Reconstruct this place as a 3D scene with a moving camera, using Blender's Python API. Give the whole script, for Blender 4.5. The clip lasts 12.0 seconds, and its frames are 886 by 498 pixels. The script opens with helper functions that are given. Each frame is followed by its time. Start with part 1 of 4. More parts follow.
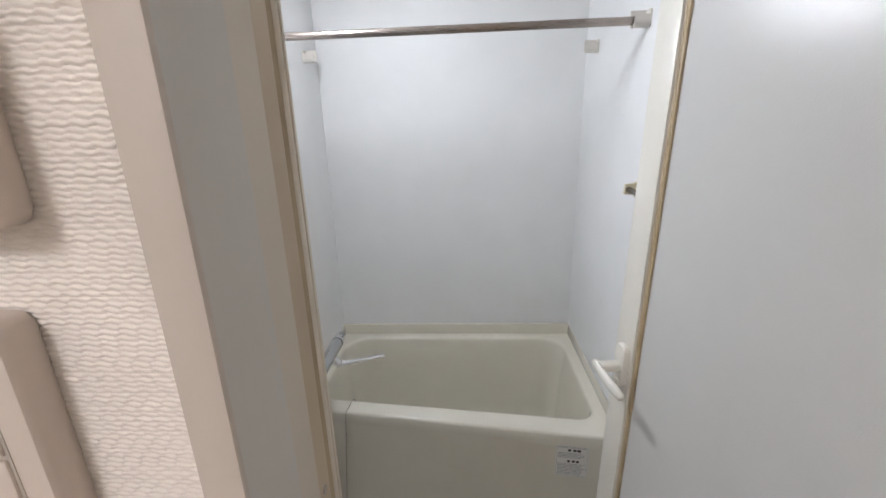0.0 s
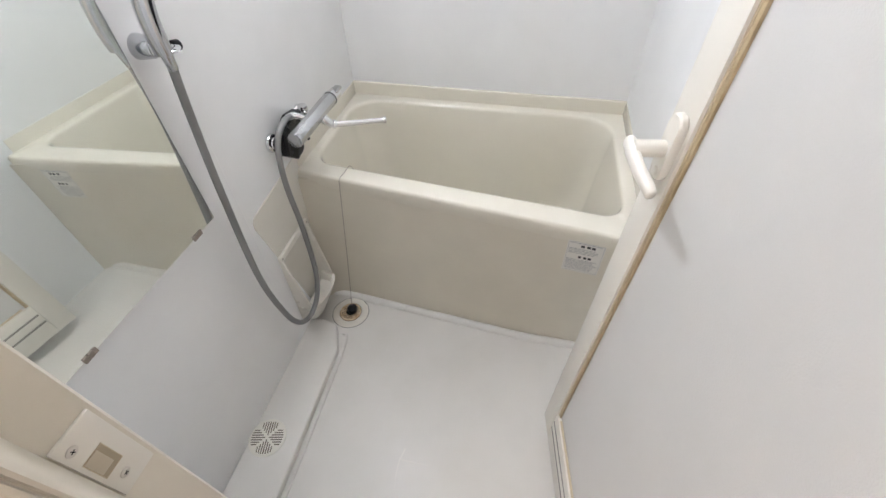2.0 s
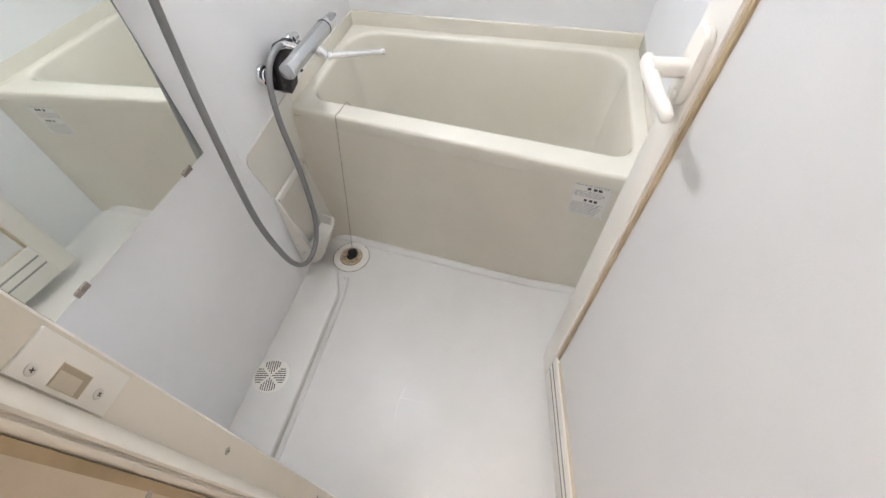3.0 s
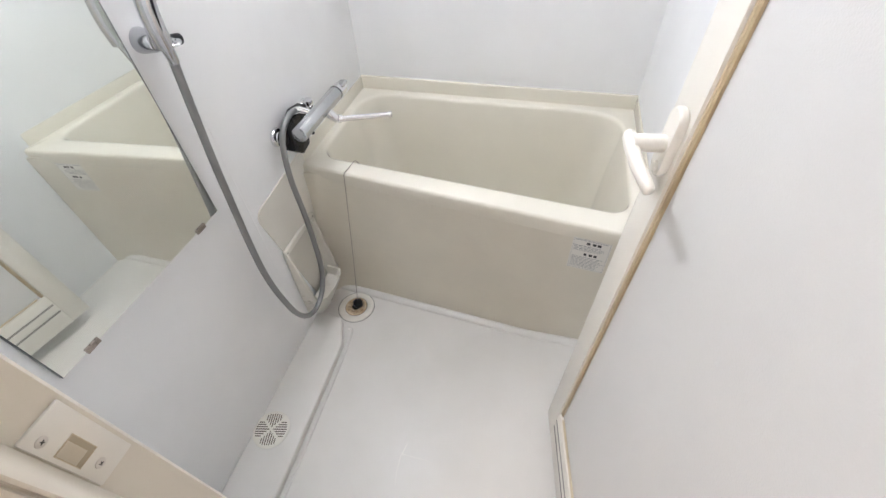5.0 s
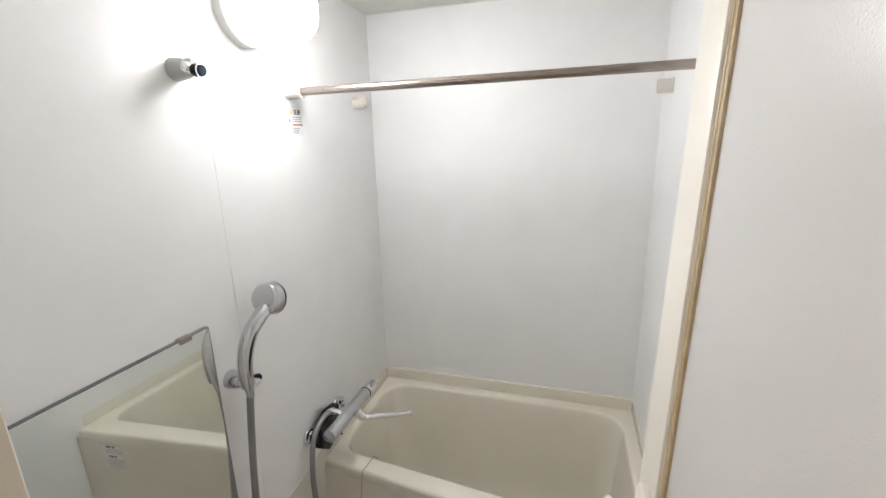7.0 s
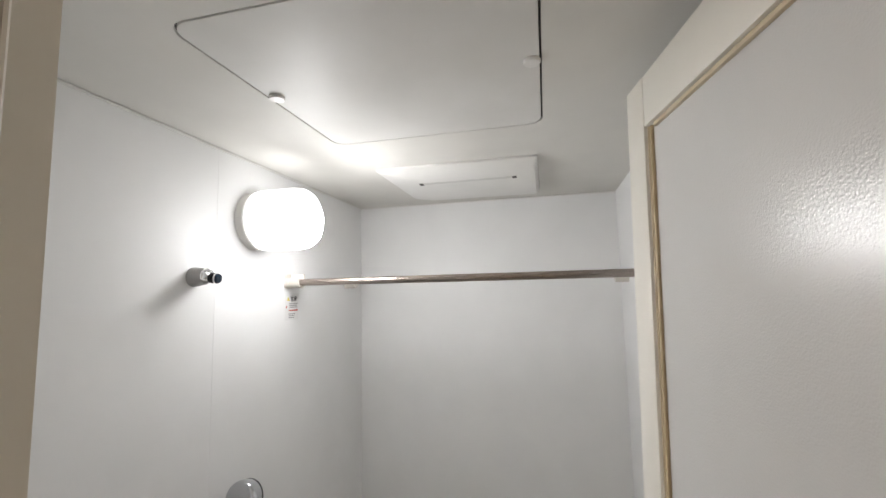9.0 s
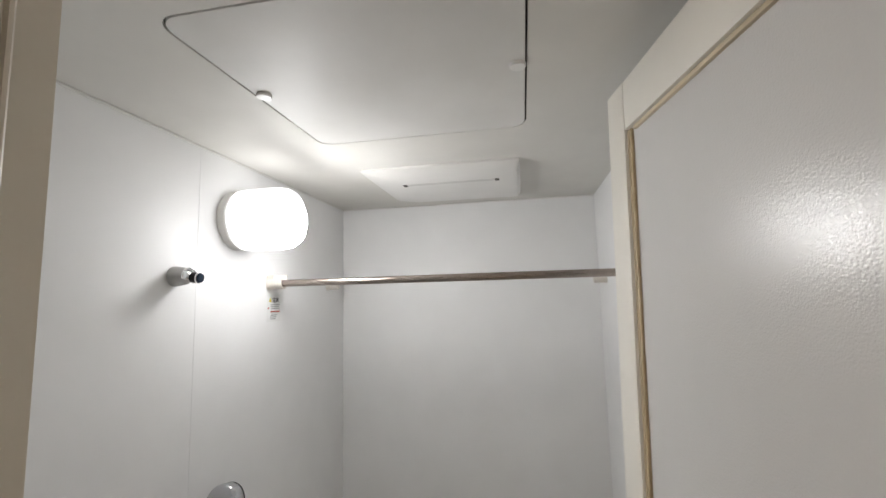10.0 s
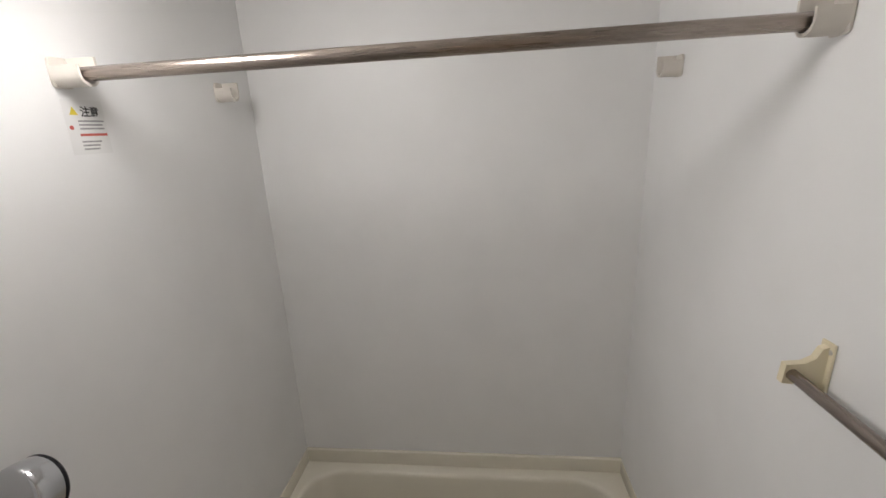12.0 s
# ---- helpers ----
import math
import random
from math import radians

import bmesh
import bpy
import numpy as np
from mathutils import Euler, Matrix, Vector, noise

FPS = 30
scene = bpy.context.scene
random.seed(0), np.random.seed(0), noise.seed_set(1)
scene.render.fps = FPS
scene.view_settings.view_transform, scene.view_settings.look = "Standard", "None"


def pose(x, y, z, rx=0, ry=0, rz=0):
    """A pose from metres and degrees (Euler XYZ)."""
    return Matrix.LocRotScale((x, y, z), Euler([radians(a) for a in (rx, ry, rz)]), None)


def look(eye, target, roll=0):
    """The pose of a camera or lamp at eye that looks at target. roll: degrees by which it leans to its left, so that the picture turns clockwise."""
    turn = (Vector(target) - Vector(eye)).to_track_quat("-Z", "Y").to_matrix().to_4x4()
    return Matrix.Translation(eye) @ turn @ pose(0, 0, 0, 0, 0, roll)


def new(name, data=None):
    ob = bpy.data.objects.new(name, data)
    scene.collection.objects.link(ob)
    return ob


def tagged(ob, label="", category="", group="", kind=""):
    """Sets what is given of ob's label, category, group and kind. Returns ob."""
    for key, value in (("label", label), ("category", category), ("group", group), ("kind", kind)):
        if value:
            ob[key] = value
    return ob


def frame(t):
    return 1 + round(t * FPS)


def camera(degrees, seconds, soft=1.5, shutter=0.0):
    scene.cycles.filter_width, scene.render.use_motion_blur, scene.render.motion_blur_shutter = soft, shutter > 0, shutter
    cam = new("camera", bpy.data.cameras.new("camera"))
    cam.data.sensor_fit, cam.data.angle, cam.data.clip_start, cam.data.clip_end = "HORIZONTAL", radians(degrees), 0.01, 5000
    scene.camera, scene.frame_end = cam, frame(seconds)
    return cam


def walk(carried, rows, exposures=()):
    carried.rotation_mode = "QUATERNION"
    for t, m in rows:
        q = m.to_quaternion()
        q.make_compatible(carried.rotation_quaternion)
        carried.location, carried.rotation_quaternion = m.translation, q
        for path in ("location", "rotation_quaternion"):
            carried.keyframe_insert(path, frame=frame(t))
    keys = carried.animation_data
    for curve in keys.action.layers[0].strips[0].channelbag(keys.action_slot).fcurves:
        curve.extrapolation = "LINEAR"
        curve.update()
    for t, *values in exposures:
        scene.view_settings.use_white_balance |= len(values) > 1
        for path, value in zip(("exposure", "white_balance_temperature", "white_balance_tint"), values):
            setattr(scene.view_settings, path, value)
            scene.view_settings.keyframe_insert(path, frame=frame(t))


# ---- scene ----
cam = camera(92.9, 12.0)

PATH = [
    (0, (0.055, 0.289, 1.611), (-0.05, 2.197, 1.02), -1.6),
    (0.5, (0.105, 0.323, 1.577), (-0.083, 2.156, 0.798), -1.2),
    (1, (0.119, 0.419, 1.536), (-0.145, 2.123, 0.523), -1.1),
    (1.5, (0.146, 0.517, 1.483), (-0.152, 2.044, 0.227), -1.0),
    (2, (0.192, 0.54, 1.423), (-0.121, 1.892, -0.017), -1.6),
    (2.5, (0.201, 0.544, 1.382), (-0.096, 1.734, -0.198), -2.1),
    (4.5, (0.214, 0.542, 1.377), (-0.097, 1.708, -0.217), -2.4),
    (5, (0.22, 0.552, 1.416), (-0.152, 1.876, -0.036), -2.9),
    (5.5, (0.225, 0.539, 1.484), (-0.198, 2.037, 0.228), -2.6),
    (6, (0.227, 0.515, 1.573), (-0.243, 2.179, 0.567), -2.2),
    (6.5, (0.222, 0.494, 1.636), (-0.279, 2.28, 0.888), -1.6),
    (7, (0.248, 0.469, 1.694), (-0.304, 2.328, 1.204), -1.4),
    (7.5, (0.247, 0.445, 1.735), (-0.3, 2.354, 1.495), -1.4),
    (9.5, (0.265, 0.376, 1.817), (-0.161, 2.317, 2.042), -1.3),
    (10, (0.249, 0.372, 1.798), (-0.119, 2.326, 2.013), -1.4),
    (10.5, (0.229, 0.414, 1.79), (-0.084, 2.382, 1.956), -1.2),
    (11, (0.196, 0.518, 1.767), (-0.074, 2.499, 1.838), -1.2),
    (11.5, (0.153, 0.709, 1.763), (-0.072, 2.691, 1.609), -1.5),
    (12, (0.114, 0.946, 1.741), (-0.095, 2.856, 1.188), -2.7),
]
EXPOSURES = [(0.0, 1.03, 5850, 11), (1.0, 1.44, 6250, 12), (1.5, 1.68, 6100, 12), (2.5, 1.96, 5900, 12), (4.5, 2.08, 5950, 13), (5.5, 1.95, 5850, 12), (6.5, 1.52, 6300, 12), (7.5, 1.08, 6300, 11), (9.5, 0.56, 6350, 11), (11.0, 0.46, 6300, 11), (12.0, 0.39, 6600, 13)]
walk(cam, [(t, look(eye, target, roll)) for t, eye, target, roll in PATH], EXPOSURES)

# ---- world, sun, large lights ----
world = bpy.data.worlds.new("world")
scene.world = world
world.use_nodes = True
bg = world.node_tree.nodes["Background"]
bg.inputs["Color"].default_value = (0.55, 0.6, 0.7, 1)
bg.inputs["Strength"].default_value = 0.02

LAMP_STRENGTH = 76.0
WASHROOM_POWER = 12.5


# ---- helpers of this scene ----
def root_place(ob):
    while ob.parent:
        ob = ob.parent
    return ob.location.copy()


def finish(me, angle=35):
    for p in me.polygons:
        p.use_smooth = True
    me.set_sharp_from_angle(angle=radians(angle))


def part(name, bm, mat, parent=None, label="", angle=35, local=False):
    """Links a bmesh, given in world places (or the parent's own, if local), as one mesh under a thing or a part."""
    if parent is not None and not local:
        bmesh.ops.translate(bm, verts=bm.verts, vec=-root_place(parent))
    me = bpy.data.meshes.new(name)
    bm.normal_update()
    bm.to_mesh(me)
    bm.free()
    me.materials.append(mat)
    finish(me, angle)
    ob = new(name, me)
    ob.parent = parent
    if label:
        tagged(ob, label)
    return ob


def thing(name, place, label, category, group="", kind="", turn=0):
    ob = new(name)
    ob.location = place
    ob.rotation_euler = (0, 0, radians(turn))
    ob.empty_display_size = 0.05
    return tagged(ob, label, category, group, kind)


def box(x0, x1, y0, y1, z0, z1, bevel=0.0, seg=2, bm=None):
    b = bmesh.new()
    bmesh.ops.create_cube(b, size=1)
    for v in b.verts:
        v.co = Vector(((x0, x1)[v.co.x > 0], (y0, y1)[v.co.y > 0], (z0, z1)[v.co.z > 0]))
    if bevel:
        bmesh.ops.bevel(b, geom=b.edges[:], offset=bevel, segments=seg, profile=0.5, affect="EDGES", clamp_overlap=True)
    return join(bm, b) if bm else b


def join(a, b):
    me = bpy.data.meshes.new("tmp")
    b.to_mesh(me)
    b.free()
    a.from_mesh(me)
    bpy.data.meshes.remove(me)
    return a


def frame_of(direction):
    return Vector(direction).normalized().to_track_quat("Z", "Y").to_matrix()


def lathe(base, axis, profile, seg=32, bm=None, squash=1.0):
    """A turned body: profile is a list of (radius, height along the axis)."""
    b = bmesh.new()
    m = frame_of(axis)
    base = Vector(base)
    rings = []
    for r, h in profile:
        if r < 1e-5:
            rings.append([b.verts.new(base + m @ Vector((0, 0, h)))])
        else:
            rings.append([b.verts.new(base + m @ Vector((r * math.cos(a), r * squash * math.sin(a), h))) for a in (2 * math.pi * k / seg for k in range(seg))])
    for lo, hi in zip(rings, rings[1:]):
        for k in range(seg):
            n = (k + 1) % seg
            if len(lo) == 1 and len(hi) == 1:
                continue
            if len(lo) == 1:
                b.faces.new((lo[0], hi[n], hi[k]))
            elif len(hi) == 1:
                b.faces.new((lo[k], lo[n], hi[0]))
            else:
                b.faces.new((lo[k], lo[n], hi[n], hi[k]))
    for ring, flip in ((rings[0], True), (rings[-1], False)):
        if len(ring) > 1:
            b.faces.new(ring[::-1] if flip else ring)
    bmesh.ops.recalc_face_normals(b, faces=b.faces)
    return join(bm, b) if bm else b


def rod(p0, p1, r, r1=None, edge=0.0, seg=24, bm=None):
    p0, p1 = Vector(p0), Vector(p1)
    n, r1 = (p1 - p0).length, r if r1 is None else r1
    prof = [(r, 0), (r1, n)]
    if edge:
        prof = [(r - edge, 0), (r - edge * 0.3, edge * 0.3), (r, edge), (r1, n - edge), (r1 - edge * 0.3, n - edge * 0.3), (r1 - edge, n)]
    return lathe(p0, p1 - p0, prof, seg, bm)


def smooth_path(points, steps=8):
    pts = [Vector(p) for p in points]
    out = []
    for i in range(len(pts) - 1):
        a, b, c, d = pts[max(i - 1, 0)], pts[i], pts[i + 1], pts[min(i + 2, len(pts) - 1)]
        for k in range(steps):
            t = k / steps
            out.append(0.5 * ((2 * b) + (c - a) * t + (2 * a - 5 * b + 4 * c - d) * t * t + (3 * b - a - 3 * c + d) * t ** 3))
    return out + [pts[-1]]


def tube(points, radius, seg=14, bm=None, squash=1.0, side=(1, 0, 0)):
    """A round or flattened tube along points; radius: a number, or a function of 0..1."""
    b = bmesh.new()
    pts = [Vector(p) for p in points]
    rings = []
    u = Vector(side)
    for i, p in enumerate(pts):
        d = (pts[min(i + 1, len(pts) - 1)] - pts[max(i - 1, 0)]).normalized()
        u = (u - d * u.dot(d)).normalized()
        v = d.cross(u)
        r = radius(i / (len(pts) - 1)) if callable(radius) else radius
        rings.append([b.verts.new(p + u * r * math.cos(a) + v * r * squash * math.sin(a)) for a in (2 * math.pi * k / seg for k in range(seg))])
    for lo, hi in zip(rings, rings[1:]):
        for k in range(seg):
            b.faces.new((lo[k], lo[(k + 1) % seg], hi[(k + 1) % seg], hi[k]))
    b.faces.new(rings[0][::-1])
    b.faces.new(rings[-1])
    bmesh.ops.recalc_face_normals(b, faces=b.faces)
    return join(bm, b) if bm else b


def rounded(corners, radius, n=8):
    """A closed outline of (x, y) round a convex four-sided shape whose corners are rounded."""
    out = []
    cs = [Vector(c) for c in corners]
    rs = radius if isinstance(radius, (list, tuple)) else [radius] * 4
    for i, c in enumerate(cs):
        a, b = (cs[i - 1] - c).normalized(), (cs[(i + 1) % 4] - c).normalized()
        half = math.acos(max(-1, min(1, a.dot(b)))) / 2
        t = rs[i] / math.tan(half)
        start, end = c + a * t, c + b * t
        mid = c + (a + b).normalized() * (rs[i] / math.sin(half))
        s, e = start - mid, end - mid
        a0, a1 = math.atan2(s.y, s.x), math.atan2(e.y, e.x)
        da = (a1 - a0 + math.pi) % (2 * math.pi) - math.pi
        out += [(mid.x + rs[i] * math.cos(a0 + da * k / n), mid.y + rs[i] * math.sin(a0 + da * k / n)) for k in range(n + 1)]
    return out


def bridge(b, lo, hi):
    for k in range(len(lo)):
        n = (k + 1) % len(lo)
        b.faces.new((lo[k], lo[n], hi[n], hi[k]))


def slab(outline, z0, z1, edge=0.0, bm=None):
    """A plate of that outline, with softened edges, between two heights."""
    b = bmesh.new()
    cx, cy = np.mean(outline, axis=0)

    def ring(z, inset):
        got = []
        for x, y in outline:
            d = Vector((x - cx, y - cy))
            got.append(b.verts.new((x - d.x / d.length * inset, y - d.y / d.length * inset, z)))
        return got
    rings = [ring(z0, edge), ring(z0 + edge, 0), ring(z1 - edge, 0), ring(z1, edge)] if edge else [ring(z0, 0), ring(z1, 0)]
    for lo, hi in zip(rings, rings[1:]):
        bridge(b, lo, hi)
    b.faces.new(rings[0][::-1])
    b.faces.new(rings[-1])
    bmesh.ops.recalc_face_normals(b, faces=b.faces)
    return join(bm, b) if bm else b


def prism(outline, axis, a0, a1, edge=0.0, bm=None):
    """An outline in the two other axes, drawn out along an axis from a0 to a1."""
    b = slab(outline, a0, a1, edge)
    for v in b.verts:
        p, q, h = v.co
        v.co = {"x": (h, p, q), "y": (p, h, q), "z": (p, q, h)}[axis]
    bmesh.ops.recalc_face_normals(b, faces=b.faces)
    return join(bm, b) if bm else b


# ---- materials ----
def material(name, colour, rough=0.5, metal=0.0, spread=0.03, scale=6.0, bump=0.0, bump_scale=200.0, detail=3.0, rough_spread=0.06, tint=None, stretch=(1, 1, 1), coat=0.0, spec=0.5):
    m = bpy.data.materials.new(name)
    m.use_nodes = True
    nt = m.node_tree
    bsdf = nt.nodes["Principled BSDF"]
    link = nt.links.new
    tc = nt.nodes.new("ShaderNodeTexCoord")
    mp = nt.nodes.new("ShaderNodeMapping")
    mp.inputs["Scale"].default_value = stretch
    geo = nt.nodes.new("ShaderNodeNewGeometry")
    link(geo.outputs["Position"], mp.inputs["Vector"])
    big = nt.nodes.new("ShaderNodeTexNoise")
    big.inputs["Scale"].default_value = scale
    big.inputs["Detail"].default_value = 5
    link(mp.outputs["Vector"], big.inputs["Vector"])
    fine = nt.nodes.new("ShaderNodeTexNoise")
    fine.inputs["Scale"].default_value = bump_scale
    fine.inputs["Detail"].default_value = detail
    link(mp.outputs["Vector"], fine.inputs["Vector"])
    mix = nt.nodes.new("ShaderNodeMix")
    mix.data_type = "RGBA"
    c = np.array(colour)
    t = np.array(tint) if tint else c * (1 - 2 * spread)
    mix.inputs["A"].default_value = (*np.clip(c * (1 + spread), 0, 0.95), 1)
    mix.inputs["B"].default_value = (*np.clip(t, 0, 1), 1)
    both = nt.nodes.new("ShaderNodeMath")
    both.operation = "MULTIPLY_ADD"
    link(fine.outputs["Fac"], both.inputs[0])
    both.inputs[1].default_value = 0.25
    ramp = nt.nodes.new("ShaderNodeMapRange")
    ramp.inputs["From Min"].default_value = 0.35
    ramp.inputs["From Max"].default_value = 0.7
    link(big.outputs["Fac"], ramp.inputs["Value"])
    link(ramp.outputs["Result"], both.inputs[2])
    link(both.outputs[0], mix.inputs["Factor"])
    link(mix.outputs["Result"], bsdf.inputs["Base Color"])
    rr = nt.nodes.new("ShaderNodeMapRange")
    rr.inputs["To Min"].default_value = max(0.02, rough - rough_spread)
    rr.inputs["To Max"].default_value = rough + rough_spread
    link(big.outputs["Fac"], rr.inputs["Value"])
    link(rr.outputs["Result"], bsdf.inputs["Roughness"])
    bsdf.inputs["Metallic"].default_value = metal
    bsdf.inputs["Specular IOR Level"].default_value = spec
    if coat:
        bsdf.inputs["Coat Weight"].default_value = coat
        bsdf.inputs["Coat Roughness"].default_value = 0.1
    if bump:
        bp = nt.nodes.new("ShaderNodeBump")
        bp.inputs["Strength"].default_value = 1.0
        bp.inputs["Distance"].default_value = bump
        link(fine.outputs["Fac"], bp.inputs["Height"])
        link(bp.outputs["Normal"], bsdf.inputs["Normal"])
    return m


M_WALL = material("bath_wall_panel", (0.83, 0.83, 0.825), 0.5, spread=0.012, bump=0.00012, bump_scale=420)
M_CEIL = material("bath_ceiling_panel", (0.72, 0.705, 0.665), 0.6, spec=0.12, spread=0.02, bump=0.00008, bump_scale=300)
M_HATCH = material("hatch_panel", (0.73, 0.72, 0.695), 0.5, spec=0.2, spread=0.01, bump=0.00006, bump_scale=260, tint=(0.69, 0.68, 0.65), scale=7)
M_TUB = material("tub_ivory", (0.79, 0.75, 0.645), 0.16, spread=0.012, bump=0.00003, bump_scale=300, coat=0.3)
M_APRON = material("tub_apron_beige", (0.71, 0.665, 0.56), 0.30, spread=0.02, bump=0.00005, bump_scale=300)
M_FLOOR = material("bath_floor_frp", (0.72, 0.70, 0.665), 0.36, spread=0.01, bump=0.0001, bump_scale=260, tint=(0.69, 0.67, 0.63))
M_FRAME = material("door_frame_cream", (0.75, 0.72, 0.65), 0.34, spread=0.015, bump=0.00004, bump_scale=300)
# bead tan, deepened by the shade of the recess beside the stile
M_GASKET = material("gasket_yellowed_shaded", (0.45, 0.36, 0.22), 0.5, spread=0.05, tint=(0.37, 0.28, 0.16), scale=30)
# both tans are darker than the strip itself: groove shade is mixed in
M_TAN = material("shaded_brown_sealant", (0.40, 0.31, 0.18), 0.5, spread=0.06, tint=(0.32, 0.235, 0.125), scale=14)
M_TANPALE = material("part_shaded_tan_sealant", (0.53, 0.45, 0.335), 0.5, spread=0.05, tint=(0.47, 0.385, 0.265), scale=9)
# frame cream made yellower and darker, with the jamb's shade in the colour
M_JAMB = material("jamb_shaded_cream", (0.71, 0.665, 0.575), 0.34, spread=0.03, tint=(0.67, 0.615, 0.51), scale=5, bump=0.00004, bump_scale=300)
M_CAUTION = material("clear_backed_sticker", (0.76, 0.735, 0.68), 0.35, spread=0.01)
M_GASKETDARK = material("brown_grey_recess", (0.15, 0.125, 0.095), 0.7, spread=0.1)
M_LIP = material("pale_tan_lip", (0.58, 0.49, 0.34), 0.4, spread=0.04)
M_YCREAM = material("yellowed_cream_plastic", (0.74, 0.66, 0.47), 0.3, spread=0.02)
M_CORNER = material("corner_panel_ivory", (0.74, 0.71, 0.64), 0.25, spread=0.015, bump=0.00004, bump_scale=300)
M_SEAL = material("pale_beige_sealant", (0.64, 0.585, 0.50), 0.5, spread=0.03)
M_RECESS = material("pale_recess", (0.60, 0.53, 0.41), 0.5, spread=0.08)
M_LATCH = material("latch_hollow", (0.43, 0.36, 0.25), 0.6, spread=0.1)
M_VENTGREY = material("vent_slot_shadow", (0.30, 0.285, 0.26), 0.7, spread=0.1)
M_SLOT = material("pale_slot", (0.68, 0.67, 0.64), 0.5, spread=0.04)
M_PLASTIC = material("cream_plastic", (0.78, 0.75, 0.68), 0.28, spread=0.012, bump=0.00003, bump_scale=400)
M_WHITE = material("white_plastic", (0.78, 0.77, 0.74), 0.35, spread=0.02)
M_BRACKET = material("beige_white_plastic", (0.68, 0.64, 0.58), 0.38, spread=0.02)
M_GREYPL = material("grey_white_plastic", (0.42, 0.42, 0.41), 0.35, spread=0.02)
M_CHROME = material("chrome", (0.80, 0.80, 0.81), 0.09, 1.0, spread=0.02, rough_spread=0.04)
M_SATIN = material("satin_silver_plastic", (0.55, 0.56, 0.58), 0.18, 0.97, spread=0.02)
M_STEEL = material("brushed_steel", (0.36, 0.31, 0.275), 0.28, 1.0, spread=0.08, scale=40, stretch=(0.3, 8, 8))
M_STEEL_BAR = material("brushed_steel_bar", (0.33, 0.28, 0.25), 0.2, 1.0, spread=0.08, scale=40, stretch=(8, 0.3, 8))
M_HOSE = material("grey_metallic_hose", (0.27, 0.27, 0.27), 0.32, 0.6, spread=0.04)
M_BLACK = material("black_plastic", (0.008, 0.008, 0.010), 0.28, spec=0.3, spread=0.2)
M_BLUEDARK = material("blue_dark_plastic", (0.02, 0.035, 0.06), 0.12, spread=0.1)
M_DARK = material("dark_void", (0.02, 0.018, 0.015), 0.9, spread=0.1)
M_LOUVRE = material("louvre_shadow_grey", (0.10, 0.095, 0.085), 0.8, spread=0.1)
M_BASKET = material("stained_drain_basket", (0.66, 0.55, 0.38), 0.4, spread=0.12, tint=(0.42, 0.28, 0.14), scale=60)
M_STAIN = material("deep_brown_stain", (0.16, 0.10, 0.05), 0.6, spread=0.2, tint=(0.07, 0.045, 0.025), scale=70)
M_CASING = material("casing_beige_vinyl", (0.57, 0.51, 0.45), 0.5, spread=0.02, bump=0.00006, bump_scale=300, stretch=(1, 1, 0.1))
M_REVEAL = material("reveal_white_vinyl", (0.60, 0.585, 0.55), 0.5, spread=0.02, bump=0.00006, bump_scale=300, stretch=(1, 1, 0.1))
M_SWITCH = material("beige_switch_plastic", (0.68, 0.60, 0.53), 0.35, spread=0.015)
M_WALLPAPER = material("woven_wallpaper", (0.86, 0.80, 0.735), 0.75, spread=0.04, scale=12, bump=0.0003, bump_scale=700)
M_WASHFLOOR = material("washroom_vinyl_floor", (0.42, 0.33, 0.24), 0.45, spread=0.08, scale=5, stretch=(1, 0.15, 1), bump=0.0001)
M_STICKER = material("white_sticker", (0.78, 0.78, 0.77), 0.4, spread=0.01)
M_PRINT_GREY = material("grey_print", (0.40, 0.40, 0.40), 0.5, spread=0.2, scale=900)
M_PRINT_BLACK = material("black_print", (0.03, 0.03, 0.03), 0.5)
M_PRINT_RED = material("red_print", (0.62, 0.12, 0.10), 0.5, spread=0.1)
M_PRINT_YELLOW = material("yellow_print", (0.75, 0.60, 0.05), 0.5)
M_SCRATCH = material("pale_scratch", (0.86, 0.83, 0.77), 0.5)
M_SCREW = material("dull_screw", (0.52, 0.49, 0.44), 0.4, 0.6, spread=0.1)


def door_panel_material():
    m = material("textured_acrylic", (0.605, 0.60, 0.585), 0.24, spread=0.012, bump=0.0, scale=5)
    nt = m.node_tree
    geo = nt.nodes.new("ShaderNodeNewGeometry")
    vor = nt.nodes.new("ShaderNodeTexVoronoi")
    vor.feature = "SMOOTH_F1"
    vor.inputs["Scale"].default_value = 520
    nz = nt.nodes.new("ShaderNodeTexNoise")
    nz.inputs["Scale"].default_value = 330
    nz.inputs["Detail"].default_value = 3
    add = nt.nodes.new("ShaderNodeMath")
    add.operation = "ADD"
    bp = nt.nodes.new("ShaderNodeBump")
    bp.inputs["Distance"].default_value = 0.00018
    nt.links.new(geo.outputs["Position"], vor.inputs["Vector"])
    nt.links.new(geo.outputs["Position"], nz.inputs["Vector"])
    nt.links.new(vor.outputs["Distance"], add.inputs[0])
    nt.links.new(nz.outputs["Fac"], add.inputs[1])
    nt.links.new(add.outputs[0], bp.inputs["Height"])
    nt.links.new(bp.outputs["Normal"], nt.nodes["Principled BSDF"].inputs["Normal"])
    return m


M_PANEL = door_panel_material()


def mirror_material():
    m = bpy.data.materials.new("mirror_silver")
    m.use_nodes = True
    b = m.node_tree.nodes["Principled BSDF"]
    b.inputs["Base Color"].default_value = (0.86, 0.89, 0.85, 1)
    b.inputs["Metallic"].default_value = 0.9
    b.inputs["Roughness"].default_value = 0.012
    return m


M_MIRROR = mirror_material()
